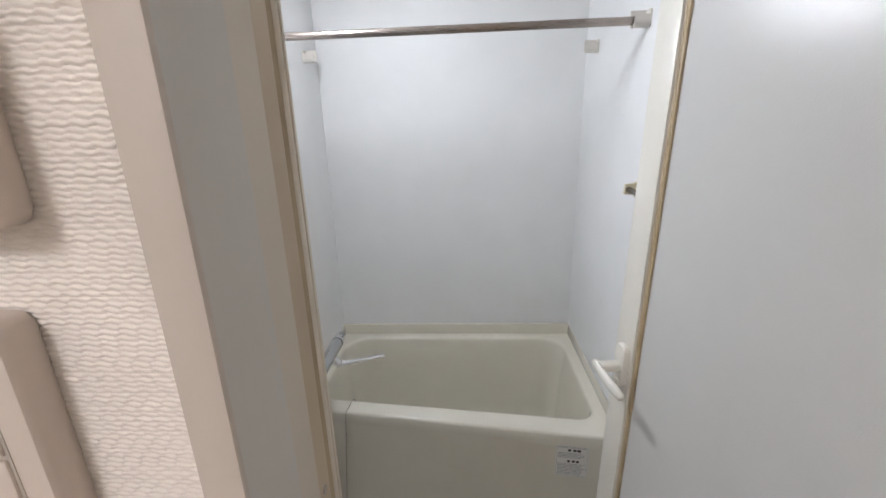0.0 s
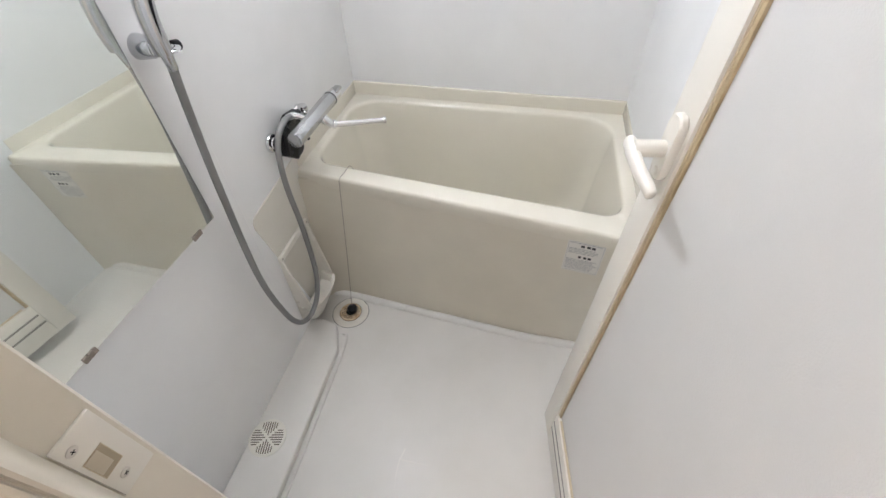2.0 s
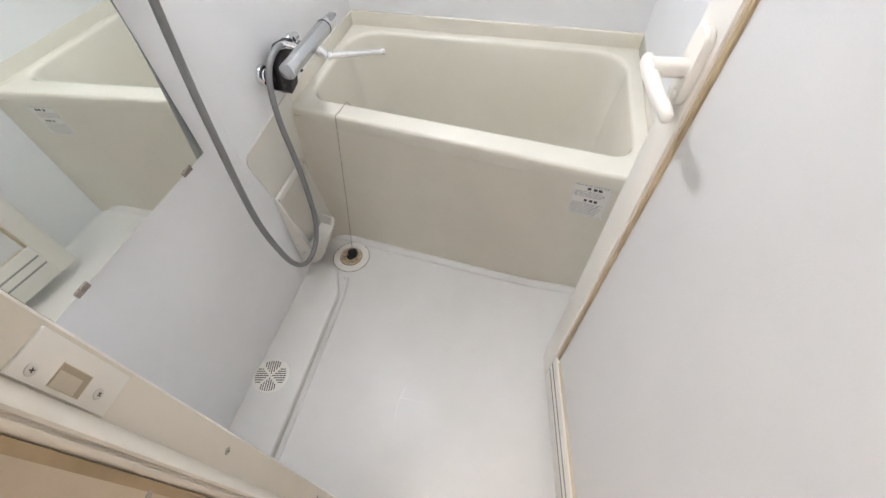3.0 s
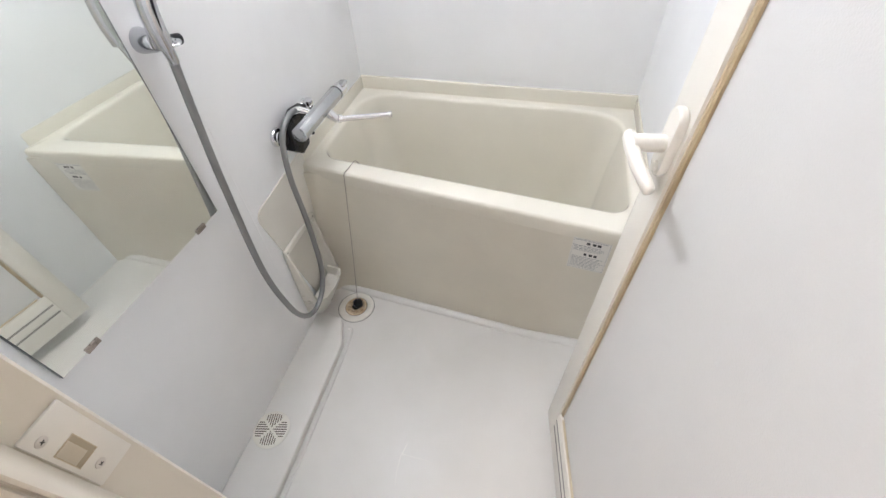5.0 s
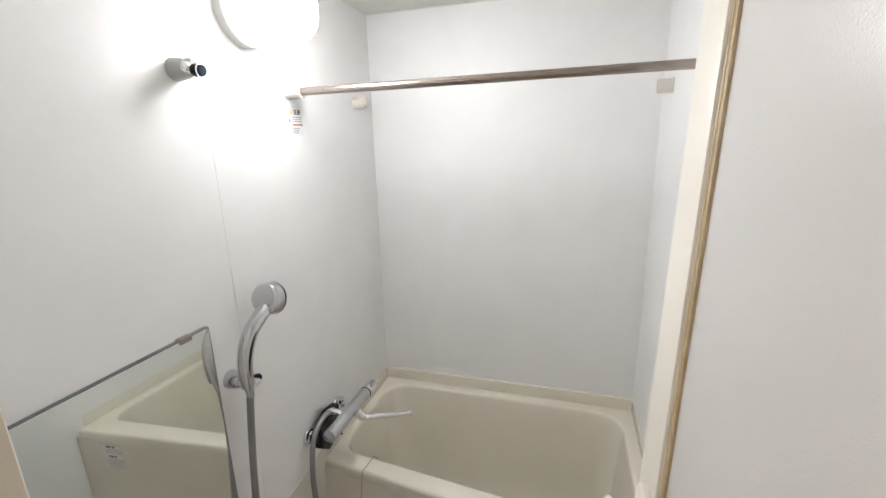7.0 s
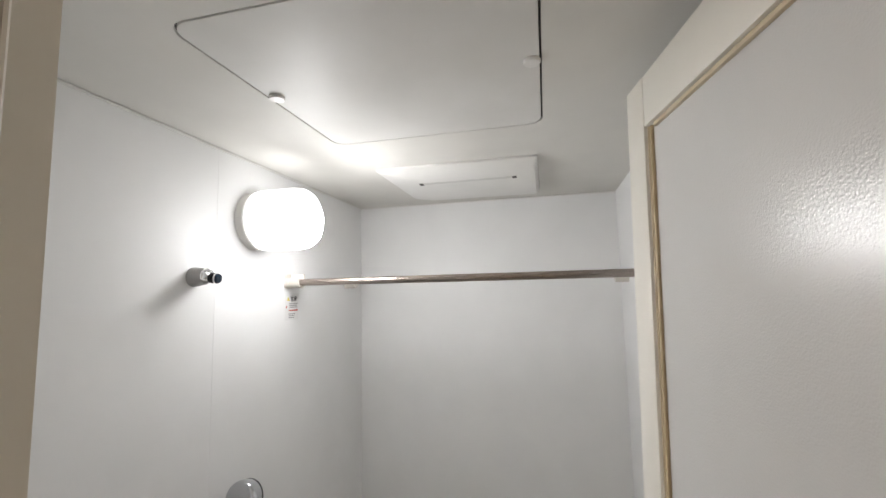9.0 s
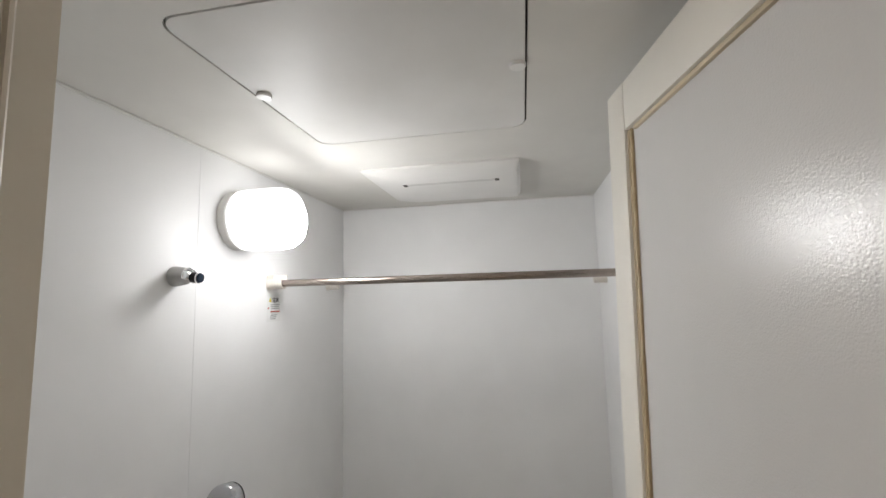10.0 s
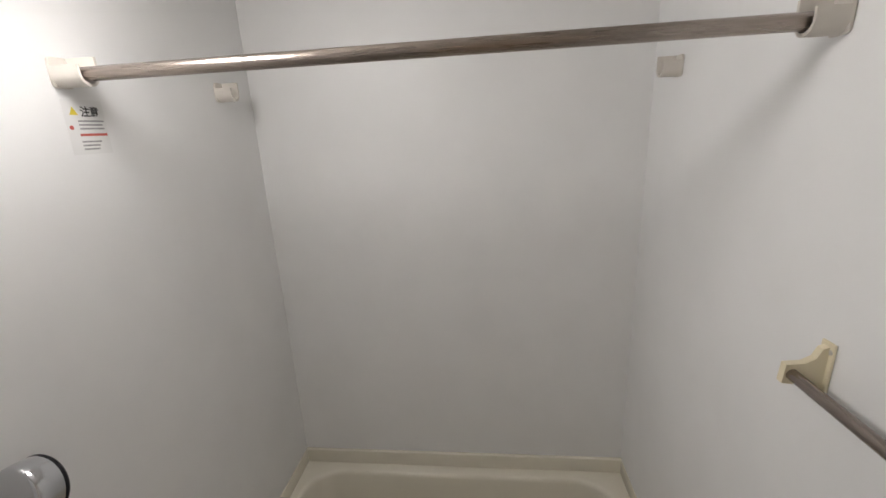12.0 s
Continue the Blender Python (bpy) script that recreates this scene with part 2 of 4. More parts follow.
M_MIRROR_EDGE = material("mirror_edge", (0.16, 0.17, 0.18), 0.3, 0.3, spread=0.1)


def glow_material(name, colour, strength, near=None, far=None, least=0.2):
    """A lit shade; between the heights near and far along x it grows from dim at its base to full."""
    m = bpy.data.materials.new(name)
    m.use_nodes = True
    b = m.node_tree.nodes["Principled BSDF"]
    b.inputs["Base Color"].default_value = (0.8, 0.8, 0.8, 1)
    b.inputs["Roughness"].default_value = 0.3
    b.inputs["Emission Color"].default_value = (*colour, 1)
    b.inputs["Emission Strength"].default_value = strength
    if near is not None:
        geo, sep, ramp = (m.node_tree.nodes.new(n) for n in ("ShaderNodeNewGeometry", "ShaderNodeSeparateXYZ", "ShaderNodeMapRange"))
        ramp.interpolation_type = "SMOOTHSTEP"
        for key, value in (("From Min", near), ("From Max", far), ("To Min", strength * least), ("To Max", strength)):
            ramp.inputs[key].default_value = value
        m.node_tree.links.new(geo.outputs["Position"], sep.inputs[0])
        m.node_tree.links.new(sep.outputs["X"], ramp.inputs["Value"])
        top, mul = m.node_tree.nodes.new("ShaderNodeMapRange"), m.node_tree.nodes.new("ShaderNodeMath")
        for key, value in (("From Min", 1.955), ("From Max", 2.055), ("To Min", 1.0), ("To Max", 0.02)):
            top.inputs[key].default_value = value
        mul.operation = "MULTIPLY"
        m.node_tree.links.new(sep.outputs["Z"], top.inputs["Value"])
        m.node_tree.links.new(ramp.outputs["Result"], mul.inputs[0])
        m.node_tree.links.new(top.outputs["Result"], mul.inputs[1])
        floor_glow = m.node_tree.nodes.new("ShaderNodeMath")
        floor_glow.operation = "MAXIMUM"
        floor_glow.inputs[1].default_value = 2.1
        m.node_tree.links.new(mul.outputs[0], floor_glow.inputs[0])
        m.node_tree.links.new(floor_glow.outputs[0], b.inputs["Emission Strength"])
    return m


M_GLOBE = glow_material("lit_globe", (1.0, 0.985, 0.965), LAMP_STRENGTH, -0.452, -0.360, 0.022)
M_WASHLAMP = glow_material("lit_washroom_lamp", (1.0, 0.95, 0.90), WASHROOM_POWER)

# ---- the bathroom's shell ----
XL, XR, YB, YF, ZC = -0.55, 0.55, 2.162, 0.616, 2.193


def structure(name, bm, mat, label, category="wall"):
    return tagged(part(name, bm, mat), label, category, kind="structure")


floor = structure("floor", box(XL - 0.06, XR + 0.06, 0.56, YB + 0.06, -0.06, 0.0), M_FLOOR, "glossy off-white moulded bathroom floor with a faint scratch", "floor")
wall_left = structure("wall_left", box(XL - 0.07, XL - 0.004, YF - 0.06, YB + 0.06, 0, ZC + 0.02), M_WALL, "white bathroom wall of joined panels beside the tub")
for y0, y1 in ((YF, 1.2878), (1.2882, YB)):
    part("wall_panel", box(XL - 0.004, XL, y0, y1, 0.0, ZC, 0.0003, 1), M_WALL, wall_left)
wall_back = structure("wall_back", box(XL - 0.07, XR + 0.07, YB, YB + 0.06, 0, ZC + 0.02), M_WALL, "plain white bathroom wall behind the tub")
wall_right = structure("wall_right", box(XR, XR + 0.07, YF - 0.06, YB, 0, ZC + 0.02), M_WALL, "plain white bathroom wall with a towel bar")
wall_front = structure("wall_front", box(XL - 0.004, -0.096, 0.56, YF, 0, ZC), M_WALL, "white bathroom wall beside the doorway")
structure("wall_front_side", box(0.535, XR, 0.56, YF, 0, ZC), M_WALL, "narrow white wall beside the hinge side of the doorway")
structure("wall_over_door", box(-0.096, 0.535, 0.56, YF, 2.16, ZC), M_WALL, "white strip of wall over the doorway")

# ceiling with a real opening for the hatch
HATCH = [(-0.250, 0.84), (0.272, 0.84), (0.272, 1.362), (-0.250, 1.362)]


def ceiling_mesh():
    b = bmesh.new()
    hole = rounded(HATCH, 0.035, 8)
    x0, x1, y0, y1 = XL - 0.06, XR + 0.06, 0.56, YB + 0.05
    outer = rounded([(x0, y0), (x1, y0), (x1, y1), (x0, y1)], 0.002, 8)
    loops = [[b.verts.new((x, y, z)) for x, y in o] for o, z in ((outer, ZC + 0.03), (outer, ZC), (hole, ZC), (hole, ZC + 0.03))]
    for lo, hi in zip(loops, loops[1:] + loops[:1]):
        bridge(b, lo, hi)
    bmesh.ops.recalc_face_normals(b, faces=b.faces)
    return b


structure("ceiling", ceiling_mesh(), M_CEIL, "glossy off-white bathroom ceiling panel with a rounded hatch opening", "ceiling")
structure("ceiling_void", box(-0.3, 0.32, 0.78, 1.41, ZC + 0.032, ZC + 0.05), M_DARK, "dark hollow over the ceiling hatch", "ceiling")

# thin white strips for the pale line where walls meet ceiling
for n, b in (("trim", box(XL, XL + 0.004, YF, YB, ZC - 0.006, ZC - 0.001, 0.001, 1)), ("trim", box(XL + 0.004, XR, YB - 0.003, YB, ZC - 0.005, ZC - 0.001, 0.001, 1))):
    structure(n, b, M_WHITE, "thin white strip where wall meets ceiling", "trim")


def apron_foot(x):
    return max(1.555 - 0.090 * (x - XL), 1.480)


def floor_curb():
    b = tube([(x, apron_foot(x) - 0.008, -0.004) for x in np.linspace(-0.545, 0.545, 24)], 0.019, 16)
    return b


structure("floor_curb", floor_curb(), M_FLOOR, "low rounded off-white curb where the floor meets the tub", "floor")

# raised ledge along the left wall
LEDGE = [(XL, 0.604), (-0.380, 0.604), (-0.393, 1.262), (-0.440, 1.368), (-0.500, 1.384), (XL, 1.372)]


def ledge_mesh():
    b = bmesh.new()
    lo = [b.verts.new((x, y, 0.001)) for x, y in LEDGE]
    hi = [b.verts.new((x, y, 0.03)) for x, y in LEDGE]
    bridge(b, lo, hi)
    b.faces.new(lo[::-1])
    b.faces.new(hi)
    bmesh.ops.recalc_face_normals(b, faces=b.faces)
    edges = [e for e in b.edges if all(v.co.z > 0.02 for v in e.verts)] + [e for e in b.edges if abs(e.verts[0].co.z - e.verts[1].co.z) > 0.02]
    bmesh.ops.bevel(b, geom=edges, offset=0.007, segments=4, profile=0.5, affect="EDGES", clamp_overlap=True)
    return b


structure("floor_ledge", ledge_mesh(), M_FLOOR, "raised off-white ledge of the bathroom floor along the wall", "floor")
b = tube(smooth_path([(-0.368, 0.62, 0.0), (-0.381, 1.262, 0.0), (-0.41, 1.35, 0.0)], 10), 0.006, 8)
structure("floor_groove_bead", b, M_FLOOR, "soft bead along the foot of the floor ledge", "floor")

# ---- doorway frame ----
jamb = thing("door_frame", (-0.075, 0.575, 0.0), "cream aluminium frame of the bathroom doorway with yellowed seal", "door frame", kind="structure")
prof = [(-0.098, 0.615), (-0.093, 0.616), (-0.088, 0.613), (-0.087, 0.5755), (-0.080, 0.5735), (-0.062, 0.5660), (-0.0530, 0.5630), (-0.0505, 0.5605), (-0.0508, 0.5580), (-0.0540, 0.5570), (-0.0538, 0.5558), (-0.0505, 0.5545), (-0.0500, 0.5515), (-0.0518, 0.5490), (-0.055, 0.5475), (-0.098, 0.5475)]
part("jamb", prism(prof, "z", 0.05, 2.16, 0.0), M_JAMB, jamb, angle=50)
prof = [(0.545, 0.603), (0.506, 0.603), (0.506, 0.536), (0.545, 0.535)]
part("jamb", prism(prof, "z", 0.05, 2.16), M_FRAME, jamb)
part("head", box(-0.097, 0.545, 0.535, 0.603, 2.150, 2.190, 0.002), M_FRAME, jamb)
part("sill", box(-0.097, 0.545, 0.53, 0.607, 0.001, 0.05, 0.004), M_FRAME, jamb)
plate = part("strike_plate", box(-0.0875, -0.0845, 0.5765, 0.6095, 1.044, 1.136, 0.001), M_PLASTIC, jamb, "cream plastic strike plate with a square latch hole")
HY0, HY1, HZ0, HZ1 = 0.5800, 0.5970, 1.0765, 1.1055
hollow = box(-0.0846, -0.0840, HY0, HY1, HZ0, HZ0 + 0.0006)
for y0, y1, z0, z1 in ((HY0, HY1, HZ1 - 0.0006, HZ1), (HY0, HY0 + 0.0006, HZ0, HZ1), (HY1 - 0.0006, HY1, HZ0, HZ1)):
    box(-0.0846, -0.0840, y0, y1, z0, z1, bm=hollow)
part("latch_rim", hollow, M_LIP, plate, "thin pale rim round the latch hole")
part("latch_hole", box(-0.0844, -0.0841, HY0 + 0.0006, HY1 - 0.0006, HZ0 + 0.0006, HZ1 - 0.0006), M_LATCH, plate)
part("latch_recess", box(-0.0842, -0.0838, HY0 + 0.0008, HY1 - 0.005, HZ0 + 0.006, HZ1 - 0.001), M_RECESS, plate)


def frame_screw(x, y, z, mat, parent, turn):
    """A raised screw head whose cross recess is a dark sunk cross."""
    b = lathe((x, y, z), (1, 0, 0), [(0.0044, 0), (0.0042, 0.0007), (0.0034, 0.0012), (0, 0.0013)], 20)
    head = part("screw", b, mat, parent)
    cross = bmesh.new()
    for k in (0, 1):
        m = Matrix.Translation((x + 0.0013, y, z)) @ Matrix.Rotation(radians(turn + 90 * k), 4, "X") @ Matrix.Diagonal((0.0002, 0.0038, 0.0008, 1))
        bmesh.ops.create_cube(cross, size=1, matrix=m)
    part("cross_recess", cross, M_BLACK, head, "dark cross recess")
    return head


for y, z, turn in ((0.5845, 1.1225, 20), (0.5890, 1.0625, 55)):
    frame_screw(-0.0846, y, z, M_BRACKET, plate, turn)
for y, z, turn in ((0.596, 0.835, 10), (0.598, 1.430, 40), (0.597, 0.42, 70)):
    frame_screw(-0.0873, y, z, M_SCREW, jamb, turn)

# ---- washroom side ----
structure("door_casing", box(-0.069, -0.0490, 0.438, 0.4420, 0.03, 2.2, 0.0003), M_CASING, "beige vinyl casing at the edge of the doorway", "trim")
structure("door_reveal", box(-0.069, -0.0498, 0.4420, 0.4925, 0.03, 2.2), M_REVEAL, "off-white vinyl lining of the doorway's side", "trim")
structure("reveal_seal", box(-0.069, -0.0503, 0.4925, 0.5195, 0.03, 2.2, 0.0), M_SEAL, "pale beige sealing strip beside the aluminium frame", "trim")
structure("sealant", box(-0.069, -0.0506, 0.5195, 0.5390, 0.03, 2.2, 0.0), M_TANPALE, "pale tan sealant strip along the doorway frame", "trim")
# brown edge stands in for the shade where the lining meets the jamb
structure("sealant_edge", box(-0.069, -0.0509, 0.5390, 0.5472, 0.03, 2.2, 0.0), M_TAN, "sealant edge against the doorway frame, browned as if in shade", "trim")
structure("frame_packing", box(-0.098, -0.069, 0.535, 0.5473, 0.05, 2.14, 0.0), M_TAN, "brown packing behind the doorway frame", "trim")
for y, z in ((0.537, 0.99), (0.529, 1.352)):
    tagged(part("screw", lathe((-0.0506, y, z), (1, 0, 0), [(0.0035, 0), (0.003, 0.0008), (0.001, 0.0009), (0, 0.0003)], 12), M_SCREW), "small dull screw in the seal beside the doorway", "screw", "screws of the doorway")
structure("door_casing_side", box(0.546, 0.60, 0.438, 0.5345, 0.03, 2.2, 0.0015), M_CASING, "beige vinyl casing beside the hinge side of the doorway", "trim")
structure("door_casing_top", box(-0.049, 0.546, 0.438, 0.5345, 2.186, 2.235, 0.0015), M_CASING, "beige vinyl casing over the doorway", "trim")
WY = 0.444


def woven_wall():
    x0, x1, z0, z1 = -0.21, -0.069, 1.30, 1.76
    nx, nz = 150, 1250
    xs, zs = np.linspace(x0, x1, nx), np.linspace(z0, z1, nz)
    X, Z = np.meshgrid(xs, zs)
    rng = np.random.RandomState(4)
    knots = rng.rand(200, 60)
    u, v = (X - x0) / 0.0085, (Z - z0) / 0.0026
    wander = 0.35 * np.sin(u * 0.9 + 2 * np.sin(v * 0.4)) + 0.25 * np.sin(u * 0.33 + v * 1.7)
    row = v + wander * 0.15 + 0.22 * ((u + 3 * knots[np.clip(np.floor(v).astype(int), 0, 198), 0]) % 1)
    iv = np.clip(np.floor(row).astype(int), 0, 198)
    iu = np.floor(u + 3 * knots[iv, 0]).astype(int) % 59
    fu = (u + 3 * knots[iv, 0]) % 1
    amp = knots[iv, iu] * (1 - fu) + knots[iv, iu + 1] * fu
    fv = row % 1
    h = (0.35 + 0.65 * amp) * np.clip(np.sin(np.pi * np.clip(fv - 0.12 * np.sin(6.3 * fu), 0, 1)), 0, 1) ** 0.7
    Y = WY - 0.0016 * h
    verts = np.stack([X, Y, Z], -1).reshape(-1, 3)
    idx = np.arange(nx * nz).reshape(nz, nx)
    faces = np.stack([idx[:-1, :-1], idx[:-1, 1:], idx[1:, 1:], idx[1:, :-1]], -1).reshape(-1, 4)
    me = bpy.data.meshes.new("wallpaper")
    me.from_pydata(verts.tolist(), [], faces.tolist())
    me.materials.append(M_WALLPAPER)
    for p in me.polygons:
        p.use_smooth = True
    return me


WZ0, WZ1 = 0.02, 2.36
WX0, WX1, WY0 = -0.95, 0.95, -1.1
structure("washroom_wall", box(WX0, -0.069, WY + 0.0005, WY + 0.09, WZ0, WZ1), M_WALLPAPER, "off-white woven-textured wallpaper wall beside the bathroom doorway")
structure("washroom_wall_side", box(0.60, WX1, WY + 0.0005, WY + 0.09, WZ0, WZ1), M_WALLPAPER, "off-white wallpapered wall beside the doorway")
structure("washroom_wall_over", box(-0.069, 0.60, WY + 0.0005, WY + 0.09, 2.235, WZ1), M_WALLPAPER, "off-white wallpapered wall over the doorway")
paper = new("wallpaper", woven_wall())
tagged(paper, "cream wallpaper with a coarse woven relief of short threads", "wallpaper", kind="structure")
structure("washroom_wall_left", box(WX0 - 0.06, WX0, WY0, WY + 0.09, WZ0, WZ1), M_WALLPAPER, "plain wallpapered washroom wall")
structure("washroom_wall_right", box(WX1, WX1 + 0.06, WY0, WY + 0.09, WZ0, WZ1), M_WALLPAPER, "plain wallpapered washroom wall")
structure("washroom_wall_rear", box(WX0 - 0.06, WX1 + 0.06, WY0 - 0.06, WY0, WZ0, WZ1), M_WALLPAPER, "plain wallpapered washroom wall behind")
structure("washroom_ceiling", box(WX0 - 0.06, WX1 + 0.06, WY0 - 0.06, WY + 0.09, WZ1, WZ1 + 0.05), M_WALLPAPER, "plain white washroom ceiling", "ceiling")
structure("washroom_floor", box(WX0 - 0.06, WX1 + 0.06, WY0 - 0.06, 0.53, WZ0 - 0.05, WZ0), M_WASHFLOOR, "brown wood-look vinyl washroom floor", "floor")
lamp = thing("ceiling_lamp", (-0.52, -0.72, WZ1), "round white washroom ceiling lamp, lit", "lamp")
part("shade", lathe((-0.52, -0.72, WZ1), (0, 0, -1), [(0.19, 0.006), (0.20, 0.03), (0.18, 0.065), (0.10, 0.085), (0, 0.09)], 32), M_WASHLAMP, lamp)
part("base", lathe((-0.52, -0.72, WZ1), (0, 0, -1), [(0.205, 0), (0.205, 0.006)], 32), M_WHITE, lamp)

# switch plate and control box on the wallpaper
sw = thing("switch_plate", (-0.146, WY, 1.49), "beige wall switch plate with two recessed rockers on woven wallpaper", "switch")
o = rounded([(-0.199, 1.430), (-0.127, 1.430), (-0.127, 1.539), (-0.199, 1.539)], 0.007, 6)
part("plate", prism(o, "y", WY - 0.017, WY + 0.001, 0.003), M_SWITCH, sw)
for z0, z1 in ((1.441, 1.4755), (1.4775, 1.526)):
    part("rocker", box(-0.187, -0.143, WY - 0.0190, WY - 0.0165, z0, z1, 0.0010), M_SWITCH, sw)
part("rocker_gap", box(-0.1885, -0.1415, WY - 0.0174, WY - 0.0168, 1.4395, 1.5275), M_CASING, sw)
ctl = thing("control_box", (-0.152, WY, 1.63), "beige plastic control box mounted on the woven wallpaper", "control box")
o = rounded([(-0.211, 1.576), (-0.111, 1.576), (-0.111, 1.70), (-0.211, 1.70)], 0.008, 5)
part("housing", prism(o, "y", WY - 0.024, WY + 0.001, 0.004), M_SWITCH, ctl)
part("cover", box(-0.201, -0.118, WY - 0.027, WY - 0.0238, 1.586, 1.69, 0.0015), M_SWITCH, ctl)

# ---- bathtub ----
tub = thing("bathtub", (0, 1.82, 0), "ivory moulded bathtub with a wide rim filling the far end", "bathtub")


def offset_quad(corners, d):
    """Corners of a four-sided outline moved inwards by a distance for each side (0-1, 1-2, 2-3, 3-0)."""
    cs = [Vector(c) for c in corners]
    lines = []
    for i in range(4):
        p, q = cs[i], cs[(i + 1) % 4]
        t = (q - p).normalized()
        nrm = Vector((-t.y, t.x))
        lines.append((p + nrm * d[i], t))
    out = []
    for i in range(4):
        (p, t), (q, s) = lines[i - 1], lines[i]
        den = t.x * s.y - t.y * s.x
        k = ((q.x - p.x) * s.y - (q.y - p.y) * s.x) / den
        out.append(tuple(p + t * k))
    return out


OUTER = [(XL + 0.001, 1.584), (XR - 0.001, 1.442), (XR - 0.001, YB - 0.001), (XL + 0.001, YB - 0.001)]
INNER = [(-0.512, 1.646), (0.505, 1.534), (0.503, 2.108), (-0.514, 2.108)]
RIM = 0.597


def tub_mesh():
    b = bmesh.new()
    n = 12

    def loop(corners, radii, z):
        return [b.verts.new((x, y, z)) for x, y in rounded(corners, radii, n)]
    same = [0.002] * 4
    loops = [loop(offset_quad(OUTER, (0.004, 0, 0, 0)), same, 0.54)]
    for inset, z in ((0.0, 0.565), (0.0, 0.586), (0.001, 0.590), (0.004, 0.5950), (0.009, RIM)):
        loops.append(loop(offset_quad(OUTER, (inset, 0.0005, 0.0005, 0.0005)), same, z))
    wide = [0.075, 0.06, 0.11, 0.11]
    for inset, z in ((-0.010, RIM + 0.001), (-0.004, RIM - 0.001), (0.0, RIM - 0.006), (0.002, RIM - 0.014), (0.005, RIM - 0.04)):
        loops.append(loop(offset_quad(INNER, [inset] * 4), [r + 0.004 for r in wide], z))
    for inset, z, rr in ((0.02, 0.42, 0.1), (0.036, 0.25, 0.11), (0.052, 0.16, 0.12), (0.08, 0.125, 0.12), (0.12, 0.112, 0.11)):
        loops.append(loop(offset_quad(INNER, [inset * 0.8, inset, inset * 0.8, inset * 1.3]), [rr] * 4, z))
    for lo, hi in zip(loops, loops[1:]):
        bridge(b, lo, hi)
    b.faces.new(loops[-1])
    bmesh.ops.recalc_face_normals(b, faces=b.faces)
    return b


body = part("body", tub_mesh(), M_TUB, tub, angle=50)


def apron_mesh():
    b = bmesh.new()
    cols = []
    for x in np.linspace(XL + 0.002, XR - 0.002, 30):
        top = 1.5875 - 0.129 * (x - XL)
        foot = apron_foot(x) + 0.002
        f = min(1, max(0, (x - XL) / 0.12))
        g = min(1, max(0, (XR - x) / 0.10))
        cove = (1 - f) ** 2 * 0.05 + (1 - g) ** 2 * 0.05
        col = []
        for z, k in ((0.57, 0), (0.45, 0.12), (0.3, 0.38), (0.15, 0.68), (0.05, 0.9), (0.0, 1.0)):
            col.append(b.verts.new((x, top * (1 - k) + foot * k - cove * (0.3 + 0.7 * k) + 0.0, z)))
        back = [b.verts.new((x, v.co.y + 0.02, v.co.z)) for v in col]
        cols.append((col, back))
    for (a, ab), (c, cb) in zip(cols, cols[1:]):
        for k in range(5):
            b.faces.new((a[k], a[k + 1], c[k + 1], c[k]))
            b.faces.new((ab[k], cb[k], cb[k + 1], ab[k + 1]))
        b.faces.new((a[0], c[0], cb[0], ab[0]))
    bmesh.ops.recalc_face_normals(b, faces=b.faces)
    return b


part("apron", apron_mesh(), M_APRON, tub, "beige front panel of the tub", angle=80)
up = box(XL, XR, YB - 0.014, YB - 0.0005, RIM - 0.004, 0.650, 0.004, 3)
box(XL + 0.0005, XL + 0.006, 1.60, YB - 0.002, RIM - 0.004, 0.648, 0.004, 3, up)
box(XR - 0.004, XR - 0.0005, 1.47, YB - 0.002, RIM - 0.004, 0.646, 0.0015, 2, up)
part("upstand", up, M_TUB, tub, "raised ivory edge of the tub against the walls")

# moulded corner unit below the wall panels, with a soap pocket
corner = thing("corner_panel", (XL, 1.44, 0), "ivory moulded side panel between the tub and the wall", "panel")


def corner_mesh():
    pts = [(1.302, 0.583), (1.304, 0.600), (1.311, 0.611), (1.324, 0.617), (1.60, 0.646), (1.60, 0.0), (1.43, 0.0), (1.427, 0.06)]
    return prism(pts, "x", XL, XL + 0.004, 0.0)


part("panel", corner_mesh(), M_CORNER, corner)
pocket = thing("soap_pocket", (XL + 0.004, 1.43, 0.2), "ivory plastic soap pocket hanging on the corner panel", "soap holder")
WX = XL + 0.004


